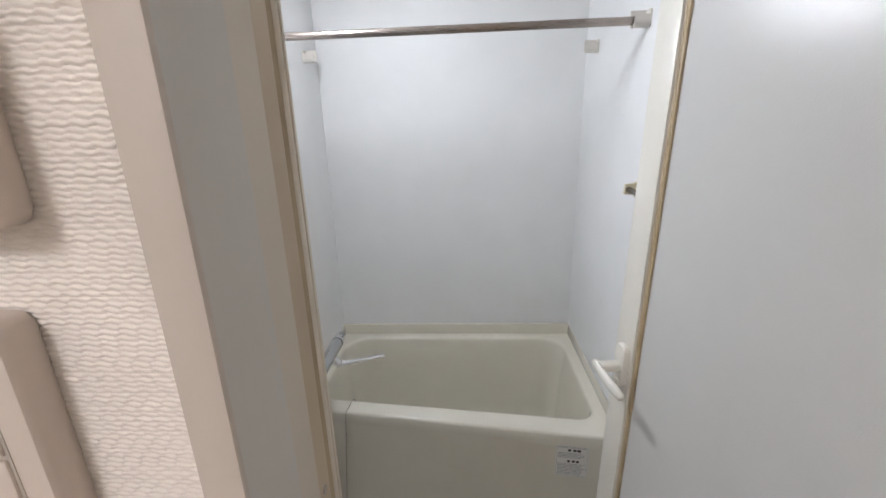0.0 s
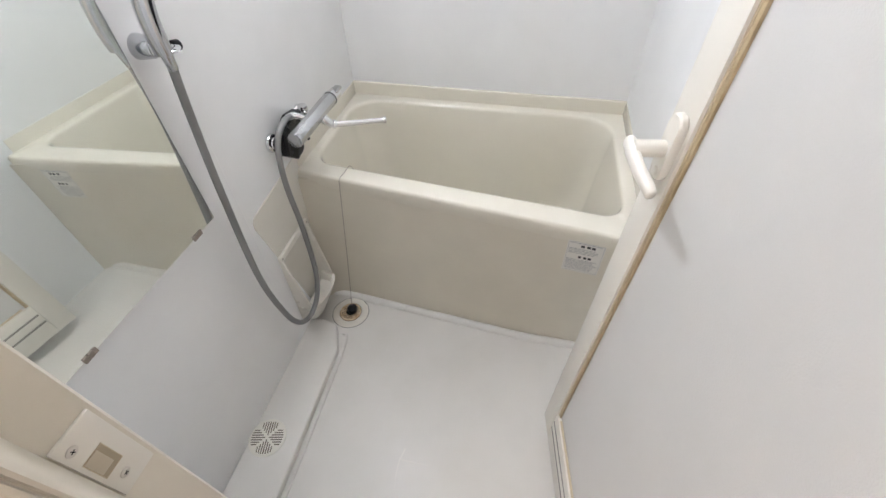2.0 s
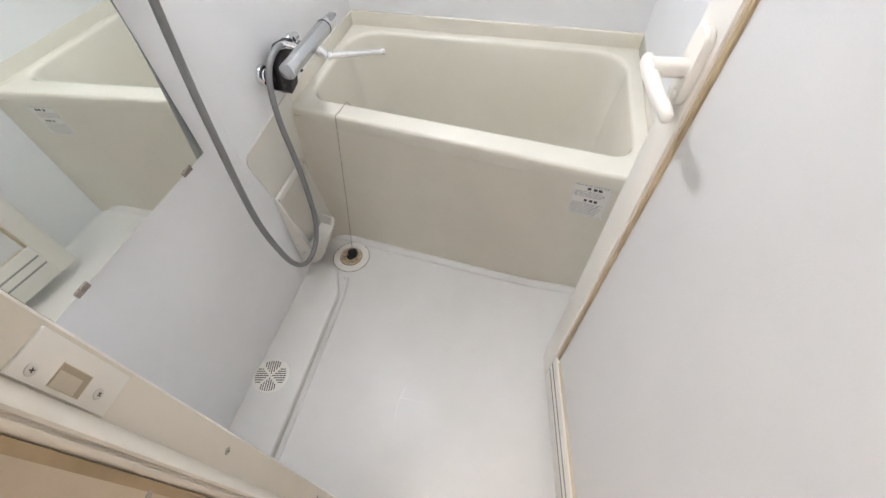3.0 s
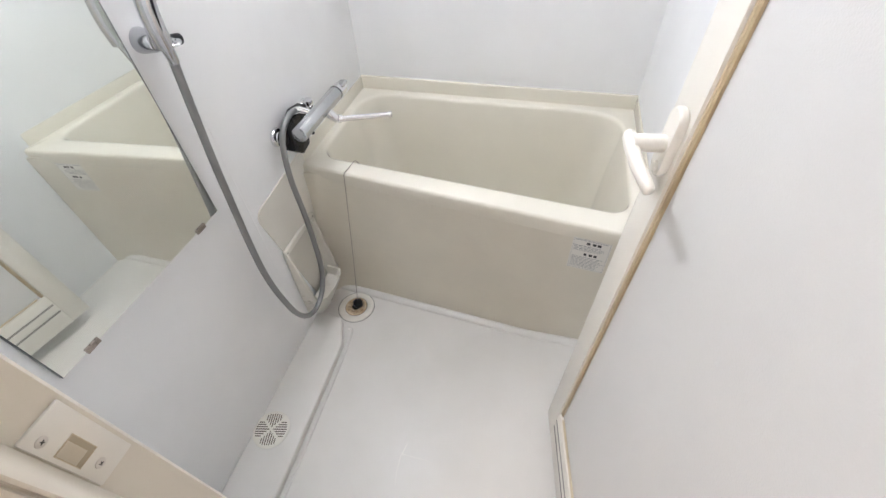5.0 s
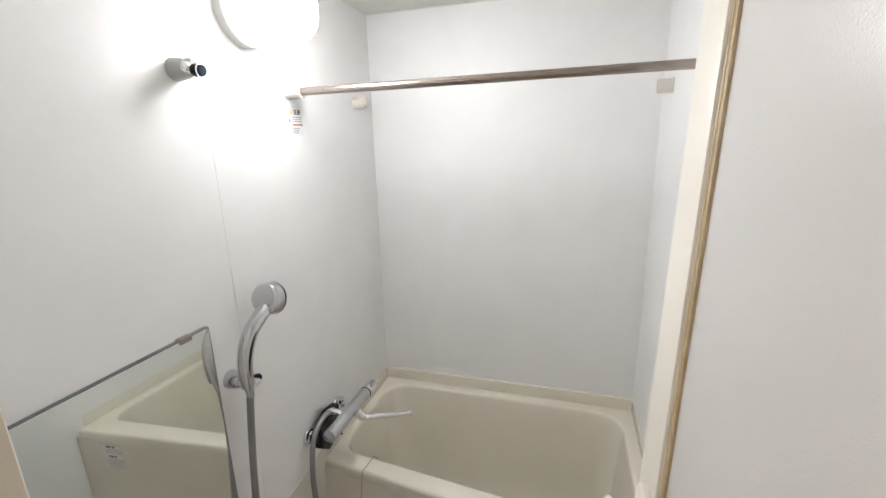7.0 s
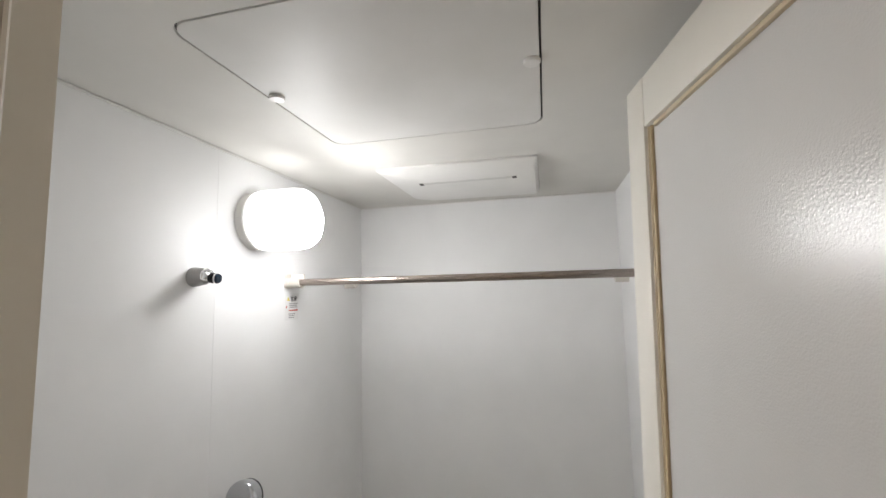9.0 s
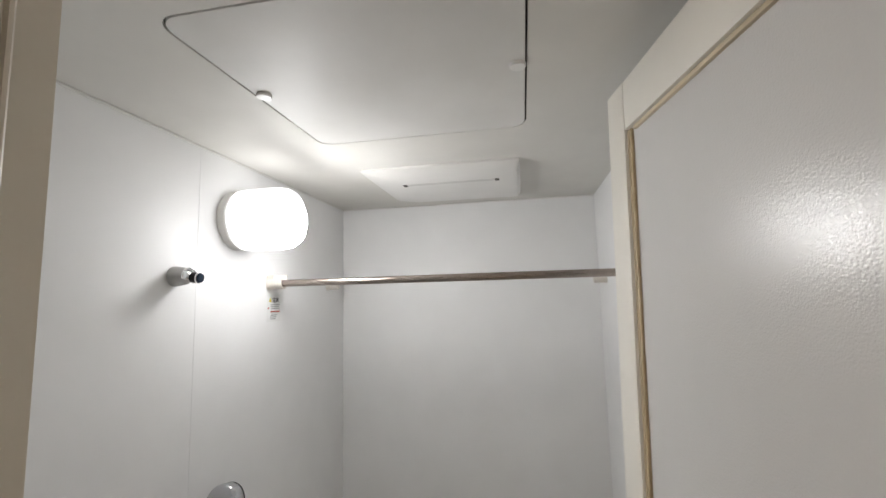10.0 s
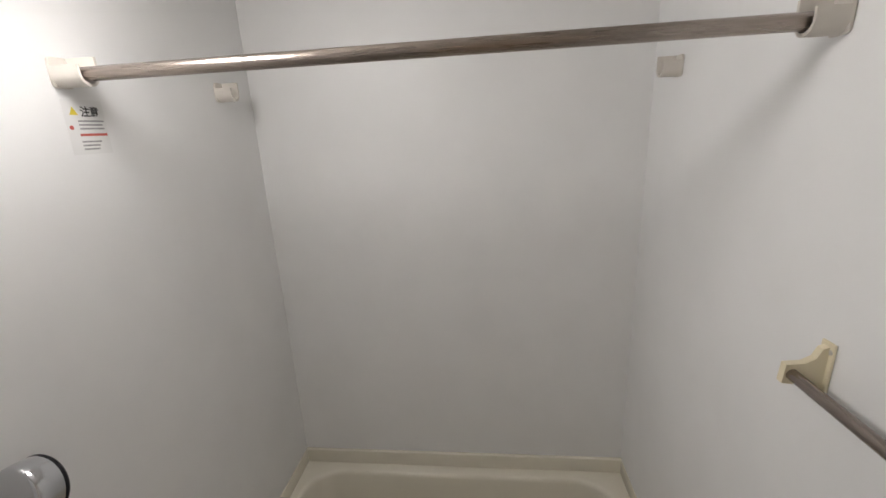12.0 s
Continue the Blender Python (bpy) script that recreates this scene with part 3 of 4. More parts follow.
def pocket_mesh():
    b = bmesh.new()
    lip = [(WX + 0.02, 1.322), (WX + 0.062, 1.328), (WX + 0.084, 1.36), (WX + 0.092, 1.42), (WX + 0.088, 1.475), (WX + 0.074, 1.503), (WX + 0.02, 1.51)]
    foot = [(WX, 1.37), (WX + 0.012, 1.374), (WX + 0.022, 1.39), (WX + 0.026, 1.42), (WX + 0.022, 1.455), (WX + 0.012, 1.472), (WX, 1.476)]
    rows = []
    for k, z in ((0, 0.172), (0.3, 0.14), (0.62, 0.09), (0.85, 0.045), (1, 0.03)):
        e = k ** 1.5
        rows.append([b.verts.new((p[0] * (1 - e) + q[0] * e, p[1] * (1 - e) + q[1] * e, z)) for p, q in zip(lip, foot)])
    # the lip turns in, then down to the tray
    inner = [b.verts.new((WX + (p[0] - WX) * 0.9, 1.415 + (p[1] - 1.415) * 0.93, 0.172)) for p in lip]
    tray = [b.verts.new((WX + (p[0] - WX) * 0.72, 1.415 + (p[1] - 1.415) * 0.86, 0.135)) for p in lip]
    for lo, hi in zip(rows, rows[1:]):
        for k in range(len(lo) - 1):
            b.faces.new((lo[k], lo[k + 1], hi[k + 1], hi[k]))
    for k in range(len(lip) - 1):
        b.faces.new((rows[0][k], rows[0][k + 1], inner[k + 1], inner[k]))
        b.faces.new((inner[k], inner[k + 1], tray[k + 1], tray[k]))
    b.faces.new(tray)
    b.faces.new(rows[-1])
    bmesh.ops.recalc_face_normals(b, faces=b.faces)
    # two cheeks from the top bar down to the lip
    for y, ly, t in ((1.334, 1.326, 0.007), (1.528, 1.505, 0.006)):
        c = bmesh.new()
        shape = [(WX, 0.424), (WX + 0.010, 0.417), (WX + 0.03, 0.32), (WX + 0.062, 0.174), (WX + 0.03, 0.12), (WX, 0.06)]
        for v, s in ((0, 0), (t, 1)):
            for x, z in shape:
                f = (0.424 - z) / 0.25
                c.verts.new((x, y + (ly - y) * min(1, f) + v, z))
        c.verts.ensure_lookup_table()
        m = len(shape)
        c.faces.new(c.verts[:m])
        c.faces.new(c.verts[m:])
        bridge(c, c.verts[:m], c.verts[m:])
        bmesh.ops.recalc_face_normals(c, faces=c.faces)
        join(b, c)
    return b


part("body", pocket_mesh(), M_PLASTIC, pocket, angle=50)
part("bar", box(WX, WX + 0.011, 1.333, 1.536, 0.402, 0.426, 0.004, 3), M_PLASTIC, pocket)
for y, z in ((1.343, 0.413), (1.528, 0.414)):
    part("screw", lathe((WX + 0.0105, y, z), (1, 0, 0), [(0.0045, 0), (0.004, 0.0012), (0, 0.0014)], 14), M_SCREW, pocket)

# ---- plug on its chain, drains ----
plug = thing("tub_plug", (-0.402, 1.51, 0.0), "black rubber tub plug on a fine chain hung over the rim", "plug")
chain_path = smooth_path([(-0.372, 1.653, 0.570), (-0.376, 1.633, 0.6005), (-0.382, 1.589, 0.5990), (-0.386, 1.569, 0.5985), (-0.387, 1.559, 0.590), (-0.388, 1.554, 0.56), (-0.397, 1.50, 0.27), (-0.406, 1.465, 0.07), (-0.407, 1.456, 0.04)], 10)


def chain_mesh():
    b = tube(chain_path, 0.0011, 6)
    acc = 0.0
    for p, q in zip(chain_path, chain_path[1:]):
        acc += (q - p).length
        if acc > 0.0075:
            acc = 0.0
            s = bmesh.new()
            bmesh.ops.create_icosphere(s, subdivisions=1, radius=0.0019, matrix=Matrix.Translation(q))
            join(b, s)
    return b


part("chain", chain_mesh(), M_STEEL, plug, "fine steel ball chain")
part("stopper", lathe((-0.407, 1.455, 0.006), (0, 0, 1), [(0.013, 0), (0.017, 0.004), (0.020, 0.014), (0.019, 0.024), (0.012, 0.032), (0.004, 0.036), (0, 0.036)], 24), M_BLACK, plug, "black rubber stopper")

drain = thing("floor_drain", (-0.415, 1.449, 0), "round floor drain with a brown-stained slotted basket", "drain")
part("rim", lathe((-0.415, 1.449, 0.0), (0, 0, 1), [(0.046, 0.001), (0.048, 0.0045), (0.062, 0.0060), (0.070, 0.0045), (0.073, 0.0005)], 40), M_PLASTIC, drain)


part("joint", lathe((-0.415, 1.449, 0.0), (0, 0, 1), [(0.0745, 0.0003), (0.0745, 0.0008), (0.0725, 0.0008)], 40), M_LOUVRE, drain, "dark joint round the drain")


DX, DY = -0.415, 1.449
part("basket", lathe((DX, DY, 0.0), (0, 0, 1), [(0.045, 0.0040), (0.042, 0.0050), (0.0, 0.0046)], 40), M_STAIN, drain, "brown-stained basket of the drain")


def basket_bars():
    """Pale ribs across the basket inside a raised ring, with dark gaps between them."""
    b = lathe((DX, DY, 0.0), (0, 0, 1), [(0.0370, 0.0048), (0.0372, 0.0072), (0.0425, 0.0072), (0.0430, 0.0048)], 40)
    for k in range(-8, 9):
        off = k * 0.0042
        half = math.sqrt(max(0.0373 ** 2 - off ** 2, 0.0001))
        box(DX + off - 0.0010, DX + off + 0.0010, DY - half, DY + half, 0.0050, 0.0068, bm=b)
    for off in (-0.018, 0.0, 0.018):
        half = math.sqrt(0.0373 ** 2 - off ** 2)
        box(DX - half, DX + half, DY + off - 0.0010, DY + off + 0.0010, 0.0050, 0.0067, bm=b)
    return b


part("basket_ribs", basket_bars(), M_BASKET, drain, "tan-stained ribs of the basket")
part("well", lathe((DX, DY, 0.0068), (0, 0, 1), [(0.018, 0), (0.018, 0.0012), (0, 0.0012)], 24), M_DARK, drain)

grille = thing("ledge_grille", (-0.494, 0.912, 0.03), "round off-white drain grille set in the floor ledge", "grille")
part("disc", lathe((-0.494, 0.912, 0.03), (0, 0, 1), [(0.060, -0.0005), (0.0595, 0.002), (0.057, 0.0032), (0, 0.0032)], 40), M_PLASTIC, grille)


def grille_slots():
    cx, cy, z = -0.494, 0.912, 0.0333
    for quarter in range(4):
        turn = Matrix.Translation((cx, cy, 0)) @ Matrix.Rotation(radians(12 + 90 * quarter), 4, "Z")
        for i in range(-4, 5):
            off = i * 0.0074
            near = abs(off) + 0.006
            far = math.sqrt(0.051 ** 2 - off ** 2)
            if far - near < 0.006:
                continue
            m = turn @ Matrix.Translation(((near + far) / 2, off, z)) @ Matrix.Diagonal((far - near, 0.0033, 0.0006, 1))
            b = bmesh.new()
            bmesh.ops.create_cube(b, size=1, matrix=m)
            part("slot", b, M_GASKETDARK, grille, "dark slot of the grille")


grille_slots()

# ---- mirror ----
mirror = thing("mirror", (XL, 0.945, 0.733), "frameless rectangular wall mirror held by small metal clips", "mirror")
MY0, MY1, MZ0, MZ1 = 0.726, 1.183, 0.737, 1.291


def leaning(bm):
    """The mirror's far edge stands a few millimetres further off the wall."""
    for v in bm.verts:
        if v.co.x > XL + 0.002:
            v.co.x += 0.0055 * (v.co.y - MY0) / (MY1 - MY0)
    return bm


part("pane", leaning(box(XL + 0.003, XL + 0.0075, MY0 + 0.0008, MY1 - 0.0008, MZ0 + 0.0008, MZ1 - 0.0008)), M_MIRROR, mirror)
edge = box(XL + 0.0005, XL + 0.0072, MY0, MY1, MZ1 - 0.0007, MZ1 + 0.0012)
box(XL + 0.0005, XL + 0.0072, MY0 - 0.001, MY0 + 0.0007, MZ0, MZ1, bm=edge)
box(XL + 0.0005, XL + 0.0072, MY1 - 0.0007, MY1 + 0.001, MZ0, MZ1, bm=edge)
part("edge", leaning(edge), M_MIRROR_EDGE, mirror, "dark ground edge of the mirror")
part("bottom_edge", leaning(box(XL + 0.0005, XL + 0.0076, MY0, MY1, MZ0 - 0.0025, MZ0 + 0.0005, 0.0005, 1)), M_WHITE, mirror)
for y, z, s in ((0.793, MZ0, -1), (1.117, MZ0, -1), (1.120, MZ1, 1), (0.793, MZ1, 1)):
    c = box(XL + 0.0005, XL + 0.0105, y - 0.015, y + 0.015, min(z - s * 0.008, z + s * 0.005), max(z - s * 0.008, z + s * 0.005), 0.0012, 2)
    part("clip", leaning(c), M_STEEL, mirror, "small dull metal mirror clip")

# ---- mixer tap ----
tap = thing("bath_mixer", (XL, 1.63, 0.74), "chrome thermostatic bath mixer with a long swivel spout", "tap")
BX, BZ = -0.456, 0.775
BYN, BYF = 1.490, 1.800
part("body", rod((BX, BYN, BZ), (BX, BYF - 0.05, BZ), 0.0235, edge=0.004, seg=32), M_SATIN, tap, "satin chrome body of the mixer")
part("temperature_handle", rod((BX, BYF - 0.049, BZ), (BX, BYF, BZ - 0.002), 0.0225, 0.021, edge=0.003, seg=32), M_CHROME, tap)
part("temperature_lever", box(BX - 0.004, BX + 0.020, BYF - 0.03, BYF + 0.012, BZ + 0.008, BZ + 0.020, 0.004, 3), M_SATIN, tap)
part("hot_button", lathe((BX + 0.0135, BYN + 0.05, BZ - 0.0195), (0.6, 0, -0.8), [(0.005, 0), (0.005, 0.004), (0.003, 0.005), (0, 0.005)], 16), M_BLACK, tap)
for y in (1.508, 1.690):
    b = lathe((XL, y, 0.748), (1, 0, 0), [(0.029, 0), (0.029, 0.003), (0.026, 0.009), (0.017, 0.012), (0.0145, 0.02)], 32)
    part("wall_flange", b, M_CHROME, tap)
for y0, y1 in ((1.690, 1.655),):
    b = tube(smooth_path([(XL + 0.012, y0, 0.748), (XL + 0.035, y0, 0.748), (XL + 0.052, y1, 0.755), (BX, y1, BZ)], 6), 0.0125, 16)
    part("inlet_leg", b, M_CHROME, tap)
part("hub", lathe((XL + 0.018, 1.508, 0.748), (1, 0, 0), [(0.019, 0), (0.019, 0.016), (0.012, 0.018), (0, 0.018)], 24), M_BLACK, tap, "black hub of the wall flange")
part("valve_cap", lathe((XL + 0.02, 1.690, 0.748), (0.2, -0.1, 1), [(0.012, 0), (0.016, 0.014), (0.016, 0.026), (0.012, 0.032), (0, 0.033)], 20), M_CHROME, tap)
o = [(1.514, 0.700), (1.556, 0.664), (1.598, 0.672), (1.640, 0.745), (1.640, 0.79), (1.585, 0.80), (1.520, 0.77)]
part("back_cover", prism([(y, z) for y, z in o], "x", XL + 0.012, XL + 0.046, 0.004), M_BLACK, tap, "black plastic cover behind the mixer")
part("spout_socket", rod((BX + 0.010, 1.653, BZ - 0.014), (BX + 0.034, 1.664, BZ - 0.044), 0.0165, 0.0135, edge=0.003), M_CHROME, tap)
SP = smooth_path([(BX + 0.026, 1.660, BZ - 0.036), (BX + 0.046, 1.672, BZ - 0.044), (-0.274, 1.757, 0.713)], 8)
part("spout", tube(SP, 0.0092, 18), M_CHROME, tap)
part("spout_tip", rod((-0.282, 1.7535, 0.7132), (-0.272, 1.758, 0.713), 0.0112, edge=0.001), M_CHROME, tap)
part("spout_collar", rod((BX + 0.036, 1.6655, BZ - 0.0405), (BX + 0.045, 1.6710, BZ - 0.0440), 0.0135, edge=0.0015), M_CHROME, tap)
part("handle_seam", rod((BX, BYF - 0.0515, BZ), (BX, BYF - 0.0485, BZ), 0.0239, seg=32), M_BLACK, tap, "thin dark seam before the handle")
for k in range(3):
    a = radians(60 + 14 * k)
    cx, cz = BX + 0.0235 * math.cos(a), BZ + 0.0235 * math.sin(a)
    part("index_rib", box(cx - 0.0009, cx + 0.0009, BYN + 0.028, BYN + 0.066, cz - 0.0009, cz + 0.0009, 0.0003, 1), M_CHROME, tap)
part("outlet_elbow", tube(smooth_path([(BX - 0.012, 1.60, BZ + 0.006), (-0.486, 1.594, 0.792), (-0.503, 1.584, 0.80)], 6), 0.0105, 16), M_CHROME, tap)

# ---- shower hose, hand shower and its two holders ----
HOSE = smooth_path([(-0.503, 1.588, 0.798), (-0.505, 1.548, 0.806), (-0.508, 1.500, 0.785), (-0.508, 1.468, 0.735), (-0.500, 1.443, 0.64), (-0.482, 1.425, 0.50), (-0.468, 1.398, 0.33), (-0.465, 1.368, 0.25), (-0.466, 1.325, 0.205), (-0.469, 1.268, 0.200),
                    (-0.474, 1.222, 0.245), (-0.482, 1.196, 0.34), (-0.495, 1.184, 0.52), (-0.502, 1.206, 0.80), (-0.500, 1.222, 0.98), (-0.489, 1.226, 1.104), (-0.486, 1.222, 1.129)], 14)


def hose_mesh():
    n = len(HOSE)
    return tube(HOSE, lambda f: 0.0088, 16)


hose = thing("shower_hose", (-0.505, 1.3, 0.2), "grey metallic shower hose hanging in a loop from the mixer", "hose")
part("tube", hose_mesh(), M_HOSE, hose)
part("nut", rod((-0.5025, 1.596, 0.795), (-0.5035, 1.572, 0.803), 0.0105, edge=0.001, seg=12), M_CHROME, hose)
part("cone", rod((-0.4895, 1.2265, 1.089), (-0.486, 1.222, 1.132), 0.0095, 0.0125, edge=0.001), M_SATIN, hose)


def holder(name, y, z, up):
    t = thing(name, (XL, y, z), "grey-white conical wall holder with a dark clip, empty" if up else "chrome conical wall holder gripping the hand shower", "shower holder")
    mat = M_GREYPL if up else M_SATIN
    part("cone", lathe((XL, y, z), (1, 0, 0), [(0.0235, 0), (0.0235, 0.004), (0.0215, 0.018), (0.0195, 0.032), (0.0165, 0.038), (0.010, 0.040)], 32), mat, t)
    part("joint", rod((XL + 0.040, y - 0.017, z + 0.002), (XL + 0.040, y + 0.019, z - 0.003), 0.0105, edge=0.003), M_CHROME, t)
    ring = bmesh.new()
    cx, cz = XL + 0.063, z - 0.002
    pts = [(cx + 0.0165 * math.cos(a), y + 0.0165 * math.sin(a), cz) for a in np.linspace(radians(150), radians(-150), 18)]
    tube(pts, 0.0045, 10, ring, squash=1.6, side=(0, 0, 1))
    if up:
        part("clip", rod((XL + 0.046, y + 0.001, z - 0.003), (XL + 0.060, y + 0.003, z - 0.005), 0.0125, 0.0120, edge=0.002), M_BLACK, t, "dark blue-black clip")
        part("clip_ring", rod((XL + 0.060, y + 0.003, z - 0.005), (XL + 0.0635, y + 0.0035, z - 0.0053), 0.0132, edge=0.0008), M_CHROME, t, "chrome ring of the clip")
        part("clip_face", rod((XL + 0.0635, y + 0.0035, z - 0.0053), (XL + 0.069, y + 0.004, z - 0.006), 0.0122, 0.0105, edge=0.001), M_BLUEDARK, t, "glossy dark blue clip face")
        collar = bmesh.new()
        arc = [(XL + 0.041 + 0.004 * math.cos(a), y + 0.0165 * math.cos(a), z + 0.0185 * math.sin(a)) for a in np.linspace(radians(-60), radians(200), 16)]
        tube(arc, 0.0028, 8, collar)
        part("collar", collar, M_CHROME, t, "open chrome collar")
        ring.free()
    else:
        part("clip", ring, M_CHROME, t, "chrome open clip")
        part("knob", rod((XL + 0.058, y + 0.018, z - 0.003), (XL + 0.060, y + 0.034, z - 0.006), 0.0105, edge=0.002), M_BLACK, t)
    return t


holder("shower_holder", 1.232, 1.126, False)
holder("shower_holder", 1.221, 1.855, True)

shower = thing("hand_shower", (-0.486, 1.21, 1.12), "silver hand shower with a round head resting in its wall holder", "hand shower")
GRIP = smooth_path([(-0.486, 1.220, 1.122), (-0.484, 1.217, 1.164), (-0.483, 1.224, 1.209), (-0.482, 1.247, 1.252), (-0.480, 1.279, 1.277), (-0.480, 1.309, 1.296)], 8)
part("grip", tube(GRIP, lambda f: 0.0182 + 0.0024 * f, 20, side=(1, 0, 0), squash=0.8), M_SATIN, shower)
slit = [p + Vector((0.0168 + 0.0012 * math.sin(math.pi * i / 24), -0.0045 + 0.001 * i / 24, 0)) for i, p in enumerate(GRIP[6:31])]
part("slit", tube(slit, lambda f: 0.0008 + 0.0022 * math.sin(math.pi * min(1, f * 1.02)), 8), M_BLACK, shower, "black inlay line along the grip")
AX = Vector((0.02, 0.965, -0.26)).normalized()
HC = Vector((-0.480, 1.308, 1.318))
part("head", lathe(HC, AX, [(0, -0.0052), (0.012, -0.0050), (0.024, -0.0040), (0.034, -0.0022), (0.0385, -0.0004), (0.0402, 0.0016), (0.0415, 0.006), (0.0422, 0.018), (0.0415, 0.033)], 48), M_SATIN, shower, angle=28)
part("face_ring", lathe(HC + AX * 0.0332, AX, [(0.0418, -0.003), (0.0424, 0.001), (0.040, 0.004), (0.036, 0.0042)], 40), M_BLACK, shower, "black rubber ring round the spray face")
part("spray_face", lathe(HC + AX * 0.033, AX, [(0.036, 0.0), (0.033, 0.0052), (0, 0.0062)], 32), M_GREYPL, shower)

# ---- drying pole on its brackets ----
PYL, PYR, PZ = 1.596, 1.560, 1.847


def pole_bracket(side, y, label, reach=0.044):
    """A cradle on a wall plate; side +1 stands on the left wall, -1 on the right."""
    wx = XL if side > 0 else XR
    t = thing("pole_bracket", (wx, y, PZ), label, "bracket", "pole brackets on the walls")
    out, inn = [], []
    for a in np.linspace(0, math.pi, 13):
        out.append((y - 0.0185 * math.cos(a), PZ - 0.0185 * math.sin(a) * 1.05))
        inn.append((y - 0.0142 * math.cos(a), PZ - 0.0142 * math.sin(a)))
    shape = [(y - 0.0185, PZ + 0.012)] + out + [(y + 0.0185, PZ + 0.026), (y + 0.0142, PZ + 0.026)] + inn[::-1] + [(y - 0.0142, PZ + 0.012)]
    b = bmesh.new()
    xa, xb = wx + side * 0.003, wx + side * reach
    lo, hi = [b.verts.new((xa, p, q)) for p, q in shape], [b.verts.new((xb, p, q)) for p, q in shape]
    bridge(b, lo, hi)
    m = len(shape)
    for ring in (lo, hi):
        outer, inner = ring[:m // 2], ring[m // 2:][::-1]
        for k in range(m // 2 - 1):
            b.faces.new((outer[k], outer[k + 1], inner[k + 1], inner[k]))
    bmesh.ops.recalc_face_normals(b, faces=b.faces)
    part("cradle", b, M_BRACKET, t)
    o = rounded([(y - 0.017, PZ - 0.020), (y + 0.017, PZ - 0.020), (y + 0.017, PZ + 0.026), (y - 0.017, PZ + 0.026)], 0.007, 5)
    part("wall_plate", prism(o, "x", min(wx, wx + side * 0.005), max(wx, wx + side * 0.005), 0.001), M_BRACKET, t)
    part("screw", lathe((wx + side * 0.005, y, PZ + 0.004), (side, 0, 0), [(0.005, 0), (0.0045, 0.0012), (0, 0.0015)], 14), M_SCREW, t)
    return t


pole_bracket(1, PYL, "white plastic cradle carrying the end of the steel drying pole", 0.052)
pole_bracket(-1, PYR, "white plastic cradle carrying the end of the steel drying pole")
pole_bracket(1, 2.010, "empty white plastic pole cradle near the far corner")
pole_bracket(-1, 2.010, "empty white plastic pole cradle near the far corner")
pole = thing("drying_pole", (0, (PYL + PYR) / 2, PZ), "brushed steel drying pole spanning the bathroom", "pole")
part("pole", rod((-0.528, PYL, PZ - 0.001), (0.528, PYR, PZ - 0.001), 0.0110, edge=0.0015, seg=32), M_STEEL, pole)
part("end_cap", rod((-0.534, PYL, PZ - 0.001), (-0.518, PYL, PZ - 0.001), 0.0132, edge=0.001), M_STEEL, pole)
part("end_cap", rod((0.518, PYR, PZ - 0.001), (0.534, PYR, PZ - 0.001), 0.0132, edge=0.001), M_STEEL, pole)

# ---- towel bar ----
bar = thing("towel_bar", (XR, 1.25, 1.415), "steel towel bar on cream plastic end brackets", "towel bar")
for y, s in ((1.474, 1), (1.00, -1)):
    shape = [(XR, 1.452), (XR - 0.012, 1.448), (XR - 0.018, 1.434), (XR - 0.030, 1.427), (XR - 0.052, 1.425), (XR - 0.054, 1.398), (XR - 0.030, 1.396), (XR, 1.372)]
    b = bmesh.new()
    lo, hi = [b.verts.new((x, y - 0.005, z)) for x, z in shape], [b.verts.new((x, y + 0.005, z)) for x, z in shape]
    bridge(b, lo, hi)
    b.faces.new(lo)
    b.faces.new(hi)
    bmesh.ops.recalc_face_normals(b, faces=b.faces)
    part("end_bracket", b, M_YCREAM, bar, "yellowed cream plastic end bracket")
    part("foot", box(XR - 0.0045, XR, y - 0.011, y + 0.011, 1.368, 1.456, 0.002), M_YCREAM, bar)
    part("screw", lathe((XR - 0.004, y - 0.006, 1.444), (-1, 0, 0), [(0.004, 0), (0.0035, 0.0012), (0, 0.0013)], 12), M_SCREW, bar)
part("rod", rod((XR - 0.043, 0.998, 1.411), (XR - 0.043, 1.476, 1.411), 0.0078, edge=0.001), M_STEEL_BAR, bar)

# ---- wall lamp ----
LY, LZ = 1.435, 2.021
globe = thing("wall_lamp", (XL, LY, LZ), "lit white opal glass wall lamp on a round base", "lamp")
part("base", lathe((XL, LY, LZ), (1, 0, 0), [(0.084, 0), (0.084, 0.022), (0.081, 0.026), (0.076, 0.027)], 48), M_WHITE, globe, "pale plastic lamp base")
part("globe", lathe((XL + 0.026, LY, LZ), (1, 0, 0), [(0.080, 0), (0.085, 0.004), (0.0865, 0.02), (0.0865, 0.115), (0.0835, 0.135), (0.074, 0.151), (0.057, 0.161), (0.03, 0.166), (0, 0.167)], 48), M_GLOBE, globe, "glowing opal glass globe")

# ---- ceiling fittings ----
hatch = thing("ceiling_hatch", (0.011, 1.074, ZC), "off-white rounded ceiling inspection hatch with two turn knobs", "hatch")
o = rounded(offset_quad(HATCH, [0.0036] * 4), 0.032, 8)
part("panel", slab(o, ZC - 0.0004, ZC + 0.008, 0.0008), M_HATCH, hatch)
# added dark slab behind the panel; stands in for shade in the gap
o = rounded(offset_quad(HATCH, [0.0003] * 4), 0.035, 8)
part("seal", slab(o, ZC + 0.0055, ZC + 0.0085), M_LOUVRE, hatch, "added dark slab that makes the hatch gap read as shaded")
